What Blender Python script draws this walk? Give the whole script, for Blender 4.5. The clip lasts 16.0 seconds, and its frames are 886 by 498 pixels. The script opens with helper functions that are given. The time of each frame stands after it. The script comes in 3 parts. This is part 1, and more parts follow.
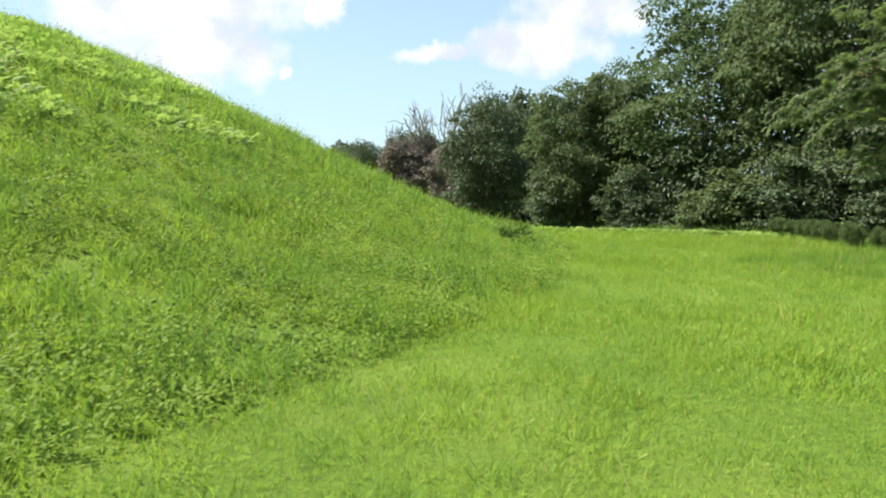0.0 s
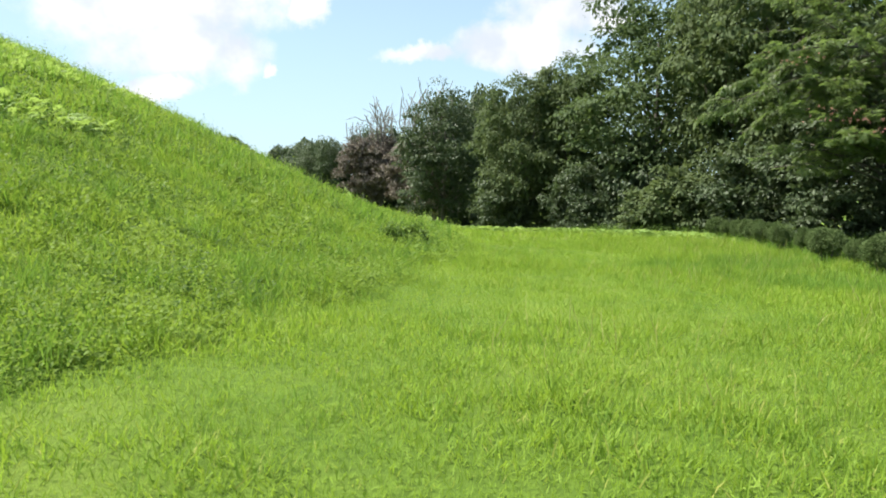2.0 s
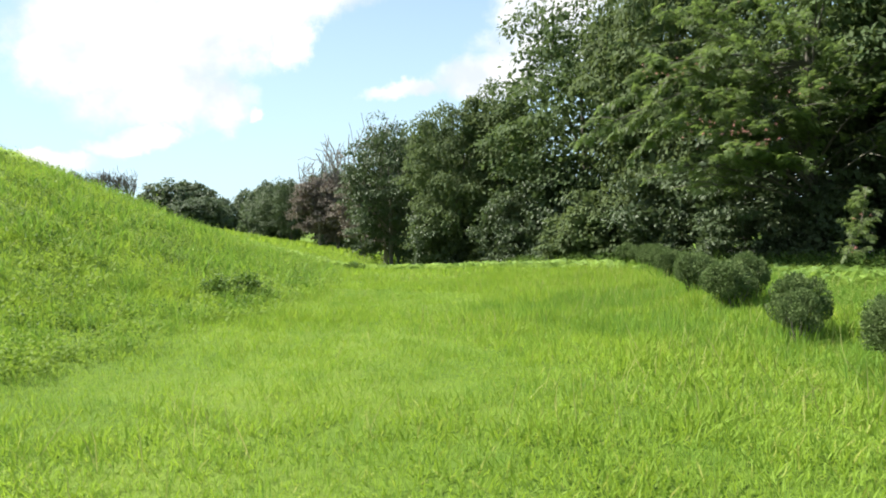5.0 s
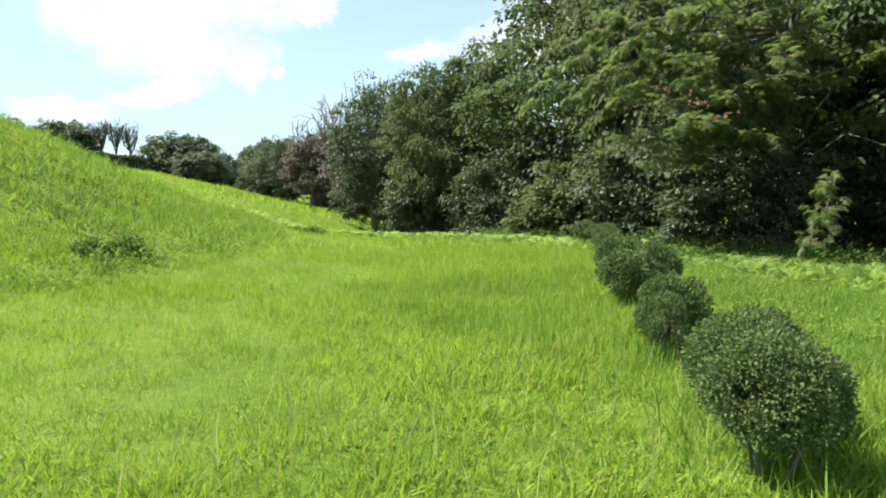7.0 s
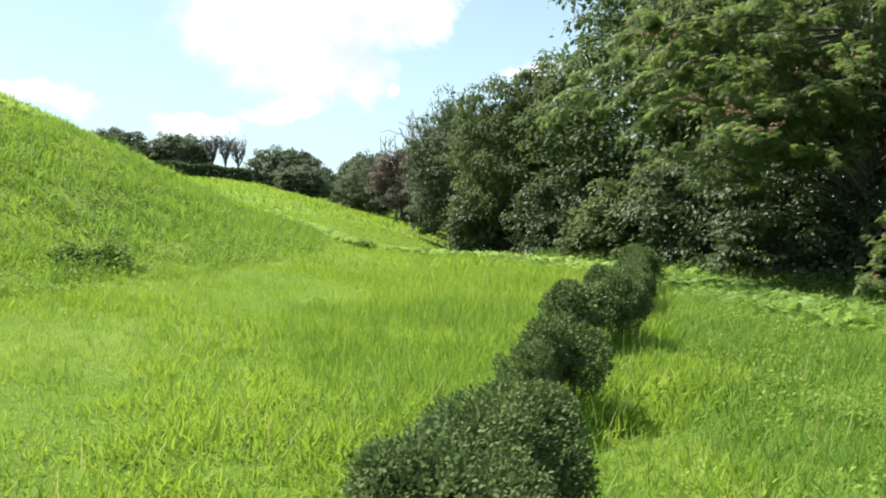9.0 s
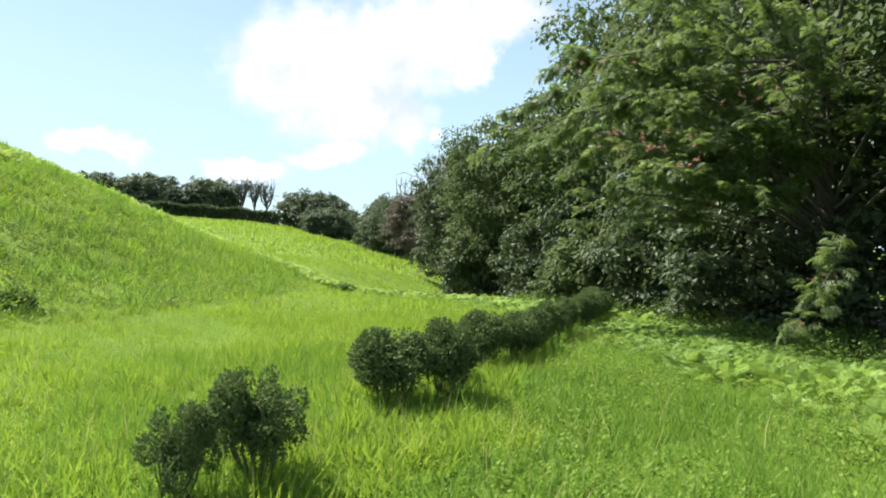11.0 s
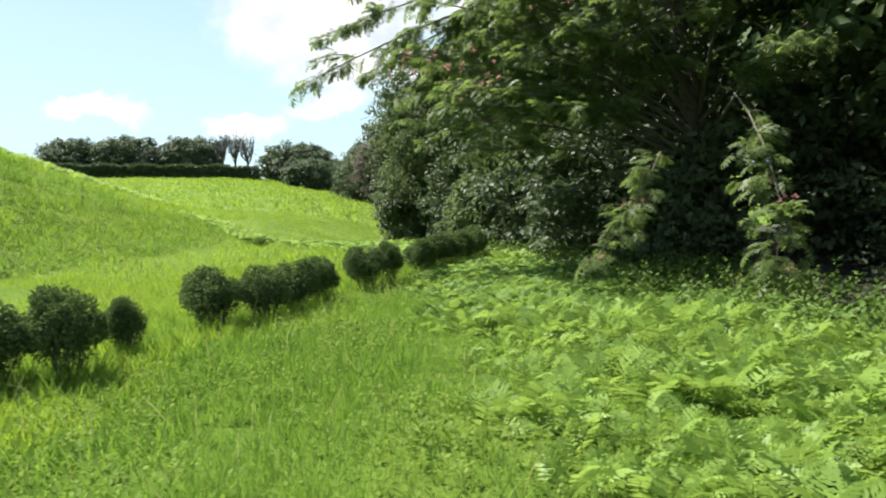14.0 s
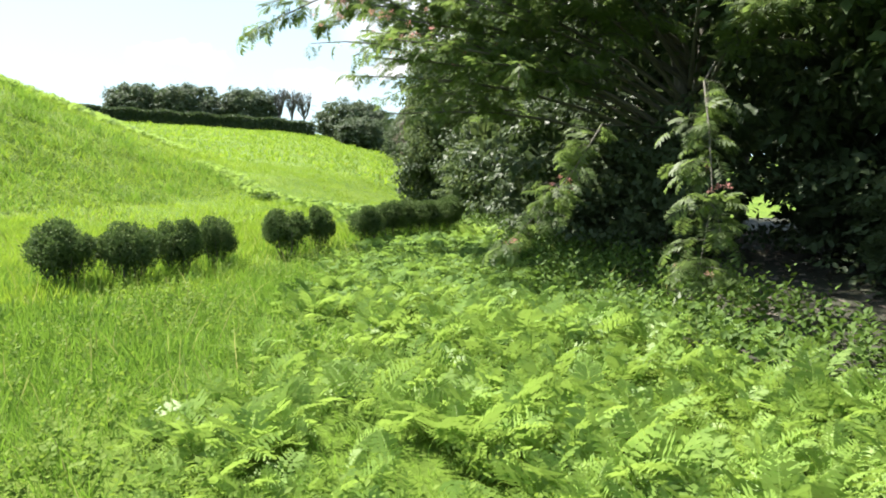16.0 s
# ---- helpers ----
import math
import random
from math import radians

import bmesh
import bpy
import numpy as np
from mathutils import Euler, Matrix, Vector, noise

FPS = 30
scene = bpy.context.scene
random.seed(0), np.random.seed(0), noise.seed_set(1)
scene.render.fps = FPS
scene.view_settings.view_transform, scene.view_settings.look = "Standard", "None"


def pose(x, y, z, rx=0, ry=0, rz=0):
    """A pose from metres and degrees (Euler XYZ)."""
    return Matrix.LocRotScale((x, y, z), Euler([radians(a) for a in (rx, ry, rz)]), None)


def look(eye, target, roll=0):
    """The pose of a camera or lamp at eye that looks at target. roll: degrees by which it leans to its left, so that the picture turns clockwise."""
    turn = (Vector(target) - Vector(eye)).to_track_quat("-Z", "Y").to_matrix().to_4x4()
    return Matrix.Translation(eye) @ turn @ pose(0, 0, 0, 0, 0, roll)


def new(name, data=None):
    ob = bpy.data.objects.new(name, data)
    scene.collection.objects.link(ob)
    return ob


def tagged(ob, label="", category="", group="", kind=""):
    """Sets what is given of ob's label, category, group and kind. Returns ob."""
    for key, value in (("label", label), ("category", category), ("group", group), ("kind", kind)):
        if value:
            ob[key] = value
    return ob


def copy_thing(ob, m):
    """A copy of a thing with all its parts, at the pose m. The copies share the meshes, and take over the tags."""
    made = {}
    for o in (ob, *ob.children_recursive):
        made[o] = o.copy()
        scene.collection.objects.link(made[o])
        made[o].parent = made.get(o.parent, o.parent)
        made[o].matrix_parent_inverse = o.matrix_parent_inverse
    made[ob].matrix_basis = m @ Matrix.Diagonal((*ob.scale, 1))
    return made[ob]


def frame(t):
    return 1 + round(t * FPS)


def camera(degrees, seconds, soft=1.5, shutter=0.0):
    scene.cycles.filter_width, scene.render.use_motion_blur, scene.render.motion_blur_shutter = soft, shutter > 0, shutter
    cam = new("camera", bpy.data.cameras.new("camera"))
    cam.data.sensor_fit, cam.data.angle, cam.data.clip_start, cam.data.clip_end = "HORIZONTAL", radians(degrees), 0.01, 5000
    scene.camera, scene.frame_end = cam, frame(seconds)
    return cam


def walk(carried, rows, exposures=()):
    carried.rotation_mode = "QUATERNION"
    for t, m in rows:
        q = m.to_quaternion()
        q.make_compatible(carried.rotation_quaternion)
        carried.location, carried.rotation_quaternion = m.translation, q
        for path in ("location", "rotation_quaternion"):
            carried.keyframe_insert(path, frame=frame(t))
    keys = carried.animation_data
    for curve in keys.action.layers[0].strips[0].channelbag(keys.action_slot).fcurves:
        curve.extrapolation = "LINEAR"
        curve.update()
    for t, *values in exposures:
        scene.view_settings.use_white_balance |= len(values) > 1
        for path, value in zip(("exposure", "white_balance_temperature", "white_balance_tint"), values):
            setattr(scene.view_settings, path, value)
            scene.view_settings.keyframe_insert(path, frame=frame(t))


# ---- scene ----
cam = camera(66.2, 16.0, soft=1.9, shutter=0.12)
METRES, EYE = 19.0, 1.5
ROWS = [
    (0.0, 0.0, 0.0, 0.0, 0.04, -5.5, -0.38),
    (0.5, 0.0281, 0.0185, -0.0013, -4.42, -5.87, -1.17),
    (1.0, 0.0564, 0.0407, -0.0022, -2.66, -4.66, -1.45),
    (1.5, 0.0855, 0.0555, -0.002, -2.02, -4.1, -0.93),
    (2.0, 0.1144, 0.0752, -0.0047, -1.22, -5.51, -0.66),
    (2.5, 0.1414, 0.0895, -0.0024, 0.21, -3.89, -0.23),
    (3.0, 0.1724, 0.103, -0.0017, -0.53, 0.12, 0.69),
    (3.5, 0.2016, 0.1138, -0.002, -4.01, -0.81, 2.32),
    (3.7, 0.2126, 0.1174, -0.0023, -3.92, -1.23, 2.5),
    (5.8, 0.325, 0.1798, 0.0, -0.78, -5.17, 1.8),
    (6.0, 0.3365, 0.1882, -0.0017, -1.11, -6.15, 1.09),
    (6.5, 0.3631, 0.2041, -0.0011, -2.28, -7.28, 0.1),
    (7.0, 0.3895, 0.2217, -0.0015, -0.5, -5.57, -0.07),
    (7.5, 0.4137, 0.2393, -0.002, 1.93, -5.34, -0.41),
    (8.0, 0.4416, 0.2556, -0.0022, 3.38, -5.09, -0.8),
    (8.2, 0.4515, 0.2632, -0.0026, 4.0, -5.09, -1.0),
    (10.3, 0.568, 0.3215, -0.0017, 14.6, -2.5, -1.6),
    (10.5, 0.5787, 0.3261, -0.0011, 13.17, -2.56, -1.62),
    (11.0, 0.6075, 0.3384, -0.0001, 12.01, -0.79, -1.29),
    (11.5, 0.6296, 0.3572, -0.0011, 14.34, -1.04, -1.36),
    (12.0, 0.6553, 0.3731, -0.0013, 17.62, -1.04, -0.89),
    (12.5, 0.6753, 0.3917, -0.0014, 20.95, -1.38, -0.34),
    (13.0, 0.7053, 0.4039, -0.0031, 22.0, -1.04, 0.86),
    (13.5, 0.732, 0.4215, -0.0049, 19.06, -4.35, 2.77),
    (14.0, 0.7642, 0.4339, -0.004, 12.69, -5.57, 2.65),
    (14.5, 0.7888, 0.4526, -0.0034, 6.33, -6.6, -0.05),
    (15.0, 0.8118, 0.4717, -0.004, 8.12, -7.39, -1.21),
    (15.5, 0.8289, 0.4927, -0.0051, 13.49, -8.7, -1.31),
    (16.0, 0.8474, 0.5115, -0.0061, 18.27, -8.32, -1.03),
]
EXPOSURES = [(0.0, 1.37), (7.0, 1.5), (12.0, 1.37), (13.3, 1.27), (14.0, 1.43), (15.0, 1.75), (16.0, 1.77)]
walk(cam, [(t, pose(0, 0, EYE) @ pose(METRES * x, METRES * y, METRES * z, 90 + pitch, roll, yaw)) for t, x, y, z, yaw, pitch, roll in ROWS], EXPOSURES)

# ---- daylight: a high summer sun ahead and to the left, blue sky with heaps of cloud ----
SUN_TO = Vector((-0.56, 0.16, 0.81)).normalized()
sun = new("sun", bpy.data.lights.new("sun", "SUN"))
sun.data.energy, sun.data.angle, sun.data.color = 5.0, radians(0.6), (1.0, 0.95, 0.86)
sun.matrix_world = look(SUN_TO * 100, (0, 0, 0))

SKY, CLOUD = 0.062, 0.45
# azimuth from +y, elevation and the two half widths of each heap of cloud, in degrees
CLOUDS = [
    (-21, 14.2, 8.0, 4.4), (-25.6, 14.2, 3.6, 3.0), (-23, 17.0, 3.0, 1.5), (-13.5, 16.8, 5.7, 3.0), (-19.5, 9.6, 5.7, 2.3),
    (-22.2, 6.5, 3.2, 1.0), (-9.7, 13.7, 2.4, 1.5), (-9.3, 18.0, 5.2, 2.3), (-28.5, 5.3, 2.6, 0.9), (-38.8, 6.3, 2.8, 0.9),
    (7.6, 11.4, 5.0, 1.8), (0.2, 10.4, 2.9, 0.9), (11.6, 13.8, 5.4, 1.8), (12.5, 15.6, 5.0, 2.6),
    (-13.1, 8.3, 0.9, 0.5), (-30, 24, 16, 4), (14, 26, 12, 4),
    (60, 20, 14, 6), (110, 30, 18, 7), (170, 22, 20, 6), (-110, 25, 18, 7), (-160, 35, 14, 6), (-70, 40, 9, 4),
]


def node(tree, kind, inputs=(), **settings):
    """A node with its settings, and its inputs given by number or name as a value or as another node's socket."""
    n = tree.nodes.new(kind)
    for key, value in settings.items():
        setattr(n, key, value)
    for key, value in dict(inputs).items():
        if isinstance(value, bpy.types.NodeSocket):
            tree.links.new(value, n.inputs[key])
        else:
            n.inputs[key].default_value = value
    return n


def maths(tree, operation, a, b=0.0, c=0.0, clamp=False):
    return node(tree, "ShaderNodeMath", {0: a, 1: b, 2: c}, operation=operation, use_clamp=clamp).outputs[0]


def mixed(tree, fac, a, b, blend="MIX"):
    n = node(tree, "ShaderNodeMix", {0: fac}, data_type="RGBA", blend_type=blend)
    for key, value in ((6, a), (7, b)):
        if isinstance(value, bpy.types.NodeSocket):
            tree.links.new(value, n.inputs[key])
        else:
            n.inputs[key].default_value = (*value, 1)
    return n.outputs[2]


def make_sky():
    world = bpy.data.worlds.new("sky")
    scene.world = world
    world.use_nodes = True
    t = world.node_tree
    t.nodes.clear()
    sky = node(t, "ShaderNodeTexSky", sky_type="NISHITA", sun_disc=False, sun_elevation=math.asin(SUN_TO.z),
               sun_rotation=math.atan2(SUN_TO.x, SUN_TO.y), air_density=1.0, dust_density=0.6, ozone_density=1.6)
    blue = mixed(t, 1.0, sky.outputs[0], (SKY, SKY, SKY), "MULTIPLY")
    way = node(t, "ShaderNodeTexCoord").outputs["Generated"]
    puff = node(t, "ShaderNodeTexNoise", {"Vector": way, "Scale": 9.0, "Detail": 7.0, "Roughness": 0.6})
    split = node(t, "ShaderNodeSeparateXYZ", {0: way})
    wob = node(t, "ShaderNodeSeparateColor", {0: puff.outputs["Color"]})
    azimuth = maths(t, "MULTIPLY", maths(t, "ARCTAN2", split.outputs[0], split.outputs[1]), 57.2958)
    rise = maths(t, "MULTIPLY", maths(t, "ARCSINE", split.outputs[2]), 57.2958)
    azimuth = maths(t, "ADD", azimuth, maths(t, "MULTIPLY_ADD", wob.outputs[0], 9.0, -4.5))
    rise = maths(t, "ADD", rise, maths(t, "MULTIPLY_ADD", wob.outputs[1], 6.0, -3.0))
    top, under = None, None
    for a, e, ra, re in CLOUDS:
        u = maths(t, "MULTIPLY_ADD", azimuth, 1 / ra, -a / ra)
        v = maths(t, "MULTIPLY_ADD", rise, 1 / re, -e / re)
        heap = maths(t, "SUBTRACT", 1.0, maths(t, "MULTIPLY_ADD", u, u, maths(t, "MULTIPLY", v, v)))
        top = heap if top is None else maths(t, "MAXIMUM", top, heap)
    fine = node(t, "ShaderNodeTexNoise", {"Vector": way, "Scale": 24.0, "Detail": 8.0, "Roughness": 0.62}).outputs[0]
    dense = maths(t, "MULTIPLY_ADD", fine, 2.0, maths(t, "ADD", maths(t, "MAXIMUM", top, -2.0), -0.95))
    cover = node(t, "ShaderNodeMapRange", {0: dense, 1: -0.75, 2: 0.95}, interpolation_type="SMOOTHSTEP").outputs[0]
    # pale haze, thicker towards the horizon
    veil = node(t, "ShaderNodeMapRange", {0: split.outputs[2], 1: 0.0, 2: 0.42, 3: 0.85, 4: 0.32}).outputs[0]
    blue = mixed(t, veil, blue, (0.275, 0.385, 0.45))
    shade = node(t, "ShaderNodeTexNoise", {"Vector": way, "Scale": 13.0, "Detail": 4.0}).outputs[0]
    shade = node(t, "ShaderNodeMapRange", {0: shade, 1: 0.42, 2: 0.68}, interpolation_type="SMOOTHSTEP").outputs[0]
    white = mixed(t, shade, (CLOUD, CLOUD, CLOUD), (0.7 * CLOUD, 0.76 * CLOUD, 0.85 * CLOUD))
    both = mixed(t, cover, blue, white)
    back = node(t, "ShaderNodeBackground", {0: both, 1: 1.0})
    t.links.new(back.outputs[0], node(t, "ShaderNodeOutputWorld").inputs[0])


make_sky()


# ---- materials ----
def material(name):
    m = bpy.data.materials.new(name)
    m.use_nodes = True
    m.node_tree.nodes.clear()
    return m, m.node_tree


def leaf_material(name, dark, light, through_colour, thin=0.35, rough=0.5, gloss=0.4, patch=0.5, third=None):
    """A leaf that varies from leaf to leaf and from patch to patch, and lets some light through."""
    m, t = material(name)
    where = node(t, "ShaderNodeNewGeometry")
    blotch = node(t, "ShaderNodeTexNoise", {"Vector": where.outputs["Position"], "Scale": patch, "Detail": 4.0}).outputs[0]
    blotch = node(t, "ShaderNodeMapRange", {0: blotch, 1: 0.34, 2: 0.66}).outputs[0]
    own = node(t, "ShaderNodeObjectInfo").outputs["Random"]
    apart = maths(t, "FRACT", maths(t, "ADD", where.outputs["Random Per Island"], own))
    f = maths(t, "MULTIPLY_ADD", apart, 0.5, maths(t, "MULTIPLY", blotch, 0.5), clamp=True)
    colour = mixed(t, f, dark, light)
    if third:
        odd = maths(t, "GREATER_THAN", maths(t, "FRACT", maths(t, "MULTIPLY", where.outputs["Random Per Island"], 37.0)), third[1])
        colour = mixed(t, odd, colour, third[0])
    grain = node(t, "ShaderNodeTexNoise", {"Vector": where.outputs["Position"], "Scale": 60.0, "Detail": 2.0}).outputs[0]
    colour = mixed(t, 0.35, colour, mixed(t, grain, dark, light))
    face = node(t, "ShaderNodeBsdfPrincipled", {"Base Color": colour, "Roughness": rough, "Specular IOR Level": gloss})
    back = node(t, "ShaderNodeBsdfTranslucent", {0: mixed(t, 0.6, colour, through_colour)})
    mix = node(t, "ShaderNodeMixShader", {0: thin, 1: face.outputs[0], 2: back.outputs[0]})
    t.links.new(mix.outputs[0], node(t, "ShaderNodeOutputMaterial").inputs[0])
    return m


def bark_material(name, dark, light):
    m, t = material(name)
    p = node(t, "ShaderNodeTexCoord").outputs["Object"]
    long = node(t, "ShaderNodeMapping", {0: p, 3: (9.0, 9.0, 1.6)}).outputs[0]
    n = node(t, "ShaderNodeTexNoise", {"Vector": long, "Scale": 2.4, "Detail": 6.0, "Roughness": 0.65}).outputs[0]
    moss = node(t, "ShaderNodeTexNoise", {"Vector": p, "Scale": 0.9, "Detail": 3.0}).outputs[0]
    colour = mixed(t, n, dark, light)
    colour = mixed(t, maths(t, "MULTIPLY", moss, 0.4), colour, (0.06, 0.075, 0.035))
    bump = node(t, "ShaderNodeBump", {"Height": n, "Strength": 0.6, "Distance": 0.02})
    s = node(t, "ShaderNodeBsdfPrincipled", {"Base Color": colour, "Roughness": 0.9, "Normal": bump.outputs[0]})
    t.links.new(s.outputs[0], node(t, "ShaderNodeOutputMaterial").inputs[0])
    return m


def ground_material():
    m, t = material("turf_soil")
    p = node(t, "ShaderNodeNewGeometry").outputs["Position"]
    fine = node(t, "ShaderNodeTexNoise", {"Vector": p, "Scale": 14.0, "Detail": 8.0, "Roughness": 0.7}).outputs[0]
    broad = node(t, "ShaderNodeTexNoise", {"Vector": p, "Scale": 0.35, "Detail": 5.0}).outputs[0]
    mid = node(t, "ShaderNodeTexNoise", {"Vector": p, "Scale": 2.2, "Detail": 5.0, "Roughness": 0.6}).outputs[0]
    # soil tones lowered to stand in for shade between the blades
    colour = mixed(t, node(t, "ShaderNodeMapRange", {0: fine, 1: 0.3, 2: 0.7}).outputs[0], (0.05, 0.09, 0.01), (0.13, 0.21, 0.022))
    colour = mixed(t, node(t, "ShaderNodeMapRange", {0: mid, 1: 0.42, 2: 0.72, 4: 0.5}).outputs[0], colour, (0.07, 0.13, 0.016))
    colour = mixed(t, node(t, "ShaderNodeMapRange", {0: broad, 1: 0.45, 2: 0.7, 4: 0.55}).outputs[0], colour, (0.18, 0.24, 0.04))
    bump = node(t, "ShaderNodeBump", {"Height": fine, "Strength": 0.8, "Distance": 0.06})
    s = node(t, "ShaderNodeBsdfPrincipled", {"Base Color": colour, "Roughness": 0.9, "Specular IOR Level": 0.15, "Normal": bump.outputs[0]})
    t.links.new(s.outputs[0], node(t, "ShaderNodeOutputMaterial").inputs[0])
    return m


SOIL = ground_material()
# near-black: the shade under the trees is painted into this floor
SHADED_FLOOR = bark_material("wood_floor_shade", (0.014, 0.013, 0.008), (0.034, 0.031, 0.018))
GRASS = leaf_material("grass_blade", (0.108, 0.19, 0.022), (0.265, 0.38, 0.055), (0.365, 0.52, 0.04), thin=0.42, rough=0.6, gloss=0.15, patch=0.45, third=((0.38, 0.35, 0.11), 0.92))
LUSH = leaf_material("lush_grass_blade", (0.065, 0.145, 0.02), (0.185, 0.31, 0.05), (0.26, 0.43, 0.045), thin=0.4, rough=0.6, gloss=0.15, patch=0.6, third=((0.3, 0.33, 0.1), 0.95))
WEED = leaf_material("weed_leaf", (0.07, 0.125, 0.02), (0.22, 0.31, 0.055), (0.28, 0.4, 0.05), thin=0.38, rough=0.65, gloss=0.12, patch=0.7)
BRACKEN = leaf_material("bracken_leaf", (0.085, 0.165, 0.035), (0.21, 0.32, 0.08), (0.28, 0.42, 0.075), thin=0.42, rough=0.6, gloss=0.15, patch=0.8)
# dark weed leaves; the tone also stands in for shade among plants
RANK = leaf_material("rank_weed_shade_leaf", (0.035, 0.075, 0.014), (0.11, 0.175, 0.035), (0.14, 0.24, 0.03), thin=0.3, rough=0.6, gloss=0.15, patch=1.5)
FERN = leaf_material("fern_leaf", (0.12, 0.22, 0.04), (0.29, 0.41, 0.09), (0.36, 0.5, 0.09), thin=0.42, rough=0.5, gloss=0.3, patch=0.8)
# fern leaf made paler: grazing backlight is painted into its colour
BACKLIT_FERN = leaf_material("backlight_painted_fern_leaf", (0.13, 0.22, 0.045), (0.3, 0.42, 0.11), (0.38, 0.52, 0.1), thin=0.42, rough=0.6, gloss=0.15, patch=0.8)
BOX_LEAF = leaf_material("shrub_leaf", (0.05, 0.08, 0.028), (0.135, 0.18, 0.066), (0.12, 0.2, 0.05), thin=0.25, rough=0.7, gloss=0.1, patch=6.0)
BROAD = leaf_material("broad_leaf", (0.036, 0.062, 0.024), (0.095, 0.132, 0.056), (0.16, 0.23, 0.06), thin=0.3, rough=0.65, gloss=0.12, patch=0.5)
OLIVE = leaf_material("olive_leaf", (0.042, 0.066, 0.026), (0.105, 0.138, 0.058), (0.18, 0.24, 0.07), thin=0.3, rough=0.65, gloss=0.12, patch=0.5)
DARK = leaf_material("dark_leaf", (0.032, 0.052, 0.026), (0.085, 0.115, 0.052), (0.11, 0.16, 0.05), thin=0.25, rough=0.5, gloss=0.2, patch=0.6)
SILK = leaf_material("silk_tree_leaf", (0.062, 0.1, 0.029), (0.142, 0.195, 0.062), (0.215, 0.31, 0.068), thin=0.5, rough=0.5, gloss=0.35, patch=0.9)
# lighter and bluer: the haze of distance is painted into the leaf
HAZY_LEAF = leaf_material("haze_painted_leaf", (0.045, 0.068, 0.038), (0.1, 0.13, 0.068), (0.12, 0.17, 0.06), thin=0.25, rough=0.6, gloss=0.2, patch=0.3)
BROWN = leaf_material("withered_leaf", (0.10, 0.085, 0.07), (0.2, 0.17, 0.14), (0.2, 0.16, 0.12), thin=0.2, rough=0.7, gloss=0.2)
STRAW = leaf_material("dry_stalk", (0.2, 0.24, 0.06), (0.42, 0.42, 0.17), (0.45, 0.45, 0.15), thin=0.35, rough=0.7, gloss=0.1)
PINK = leaf_material("silk_flower", (0.5, 0.16, 0.16), (0.75, 0.42, 0.36), (0.8, 0.4, 0.35), thin=0.4, rough=0.7, gloss=0.1)
BARK = bark_material("grey_bark", (0.05, 0.042, 0.034), (0.17, 0.15, 0.125))
PALE = bark_material("bleached_wood", (0.14, 0.12, 0.105), (0.31, 0.28, 0.25))


# ---- building in bulk ----
RNG = np.random.default_rng(7)


def unit(v):
    return v / np.maximum(np.linalg.norm(v, axis=-1, keepdims=True), 1e-9)


def mesh_of(name, v, f):
    """A mesh from arrays of corners and of faces that all have the same number of sides."""
    v, f = np.asarray(v, np.float32), np.asarray(f, np.int32)
    me = bpy.data.meshes.new(name)
    me.vertices.add(len(v))
    me.vertices.foreach_set("co", v.ravel())
    me.loops.add(f.size)
    me.loops.foreach_set("vertex_index", f.ravel())
    me.polygons.add(len(f))
    me.polygons.foreach_set("loop_start", np.arange(0, f.size, f.shape[1], dtype=np.int32))
    me.update(calc_edges=True)
    return me


def part(name, v, f, mat, parent=None, label="", smooth=False):
    me = mesh_of(name, v, f)
    me.materials.append(mat)
    if smooth:
        me.polygons.foreach_set("use_smooth", np.ones(len(me.polygons), bool))
    ob = new(name, me)
    if parent:
        ob.parent = parent
    return tagged(ob, label)


def thing(name, place, label, category, group=""):
    ob = new(name)
    ob.empty_display_size = 0.2
    ob.matrix_basis = place
    return tagged(ob, label, category, group)


def frames_of(along, normal, size):
    """Turns and scales that lay a template's +y along one way and its +z near another."""
    y = unit(along)
    x = unit(np.cross(y, normal))
    z = np.cross(x, y)
    return np.stack([x, y, z], axis=-1) * np.asarray(size)[:, None, None]


def scatter(template, turns, places):
    tv, tf = template
    v = np.einsum("nij,kj->nki", turns, tv) + places[:, None, :]
    f = tf[None] + (np.arange(len(places)) * len(tv))[:, None, None]
    return v.reshape(-1, 3), f.reshape(-1, tf.shape[1])


def joined(pieces):
    vs, fs, n = [], [], 0
    for v, f in pieces:
        vs.append(v)
        fs.append(f + n)
        n += len(v)
    return np.concatenate(vs), np.concatenate(fs)


def random_ways(n, rng):
    return unit(rng.normal(size=(n, 3)))


LEAF = (np.array([(0, 0, 0), (-0.27, 0.45, 0.07), (0, 1, -0.1), (0.27, 0.45, 0.07), (0, 0.45, 0.0)]), np.array([(0, 4, 1), (1, 4, 2), (2, 4, 3), (3, 4, 0)]))
LEAF2 = (np.array([(0, 0, 0), (-0.3, 0.5, 0.08), (0, 1, -0.08), (0.3, 0.5, 0.08)]), np.array([(0, 2, 1), (0, 3, 2)]))
BLADE3 = (np.array([(-0.03, 0, 0), (0.03, 0, 0), (-0.026, 0.1, 0.55), (0.026, 0.1, 0.55), (0, 0.36, 1)]), np.array([(0, 1, 2), (1, 3, 2), (2, 3, 4)]))
BLADE1 = (np.array([(-0.06, 0, 0), (0.06, 0, 0), (0, 0.25, 1)]), np.array([(0, 1, 2)]))


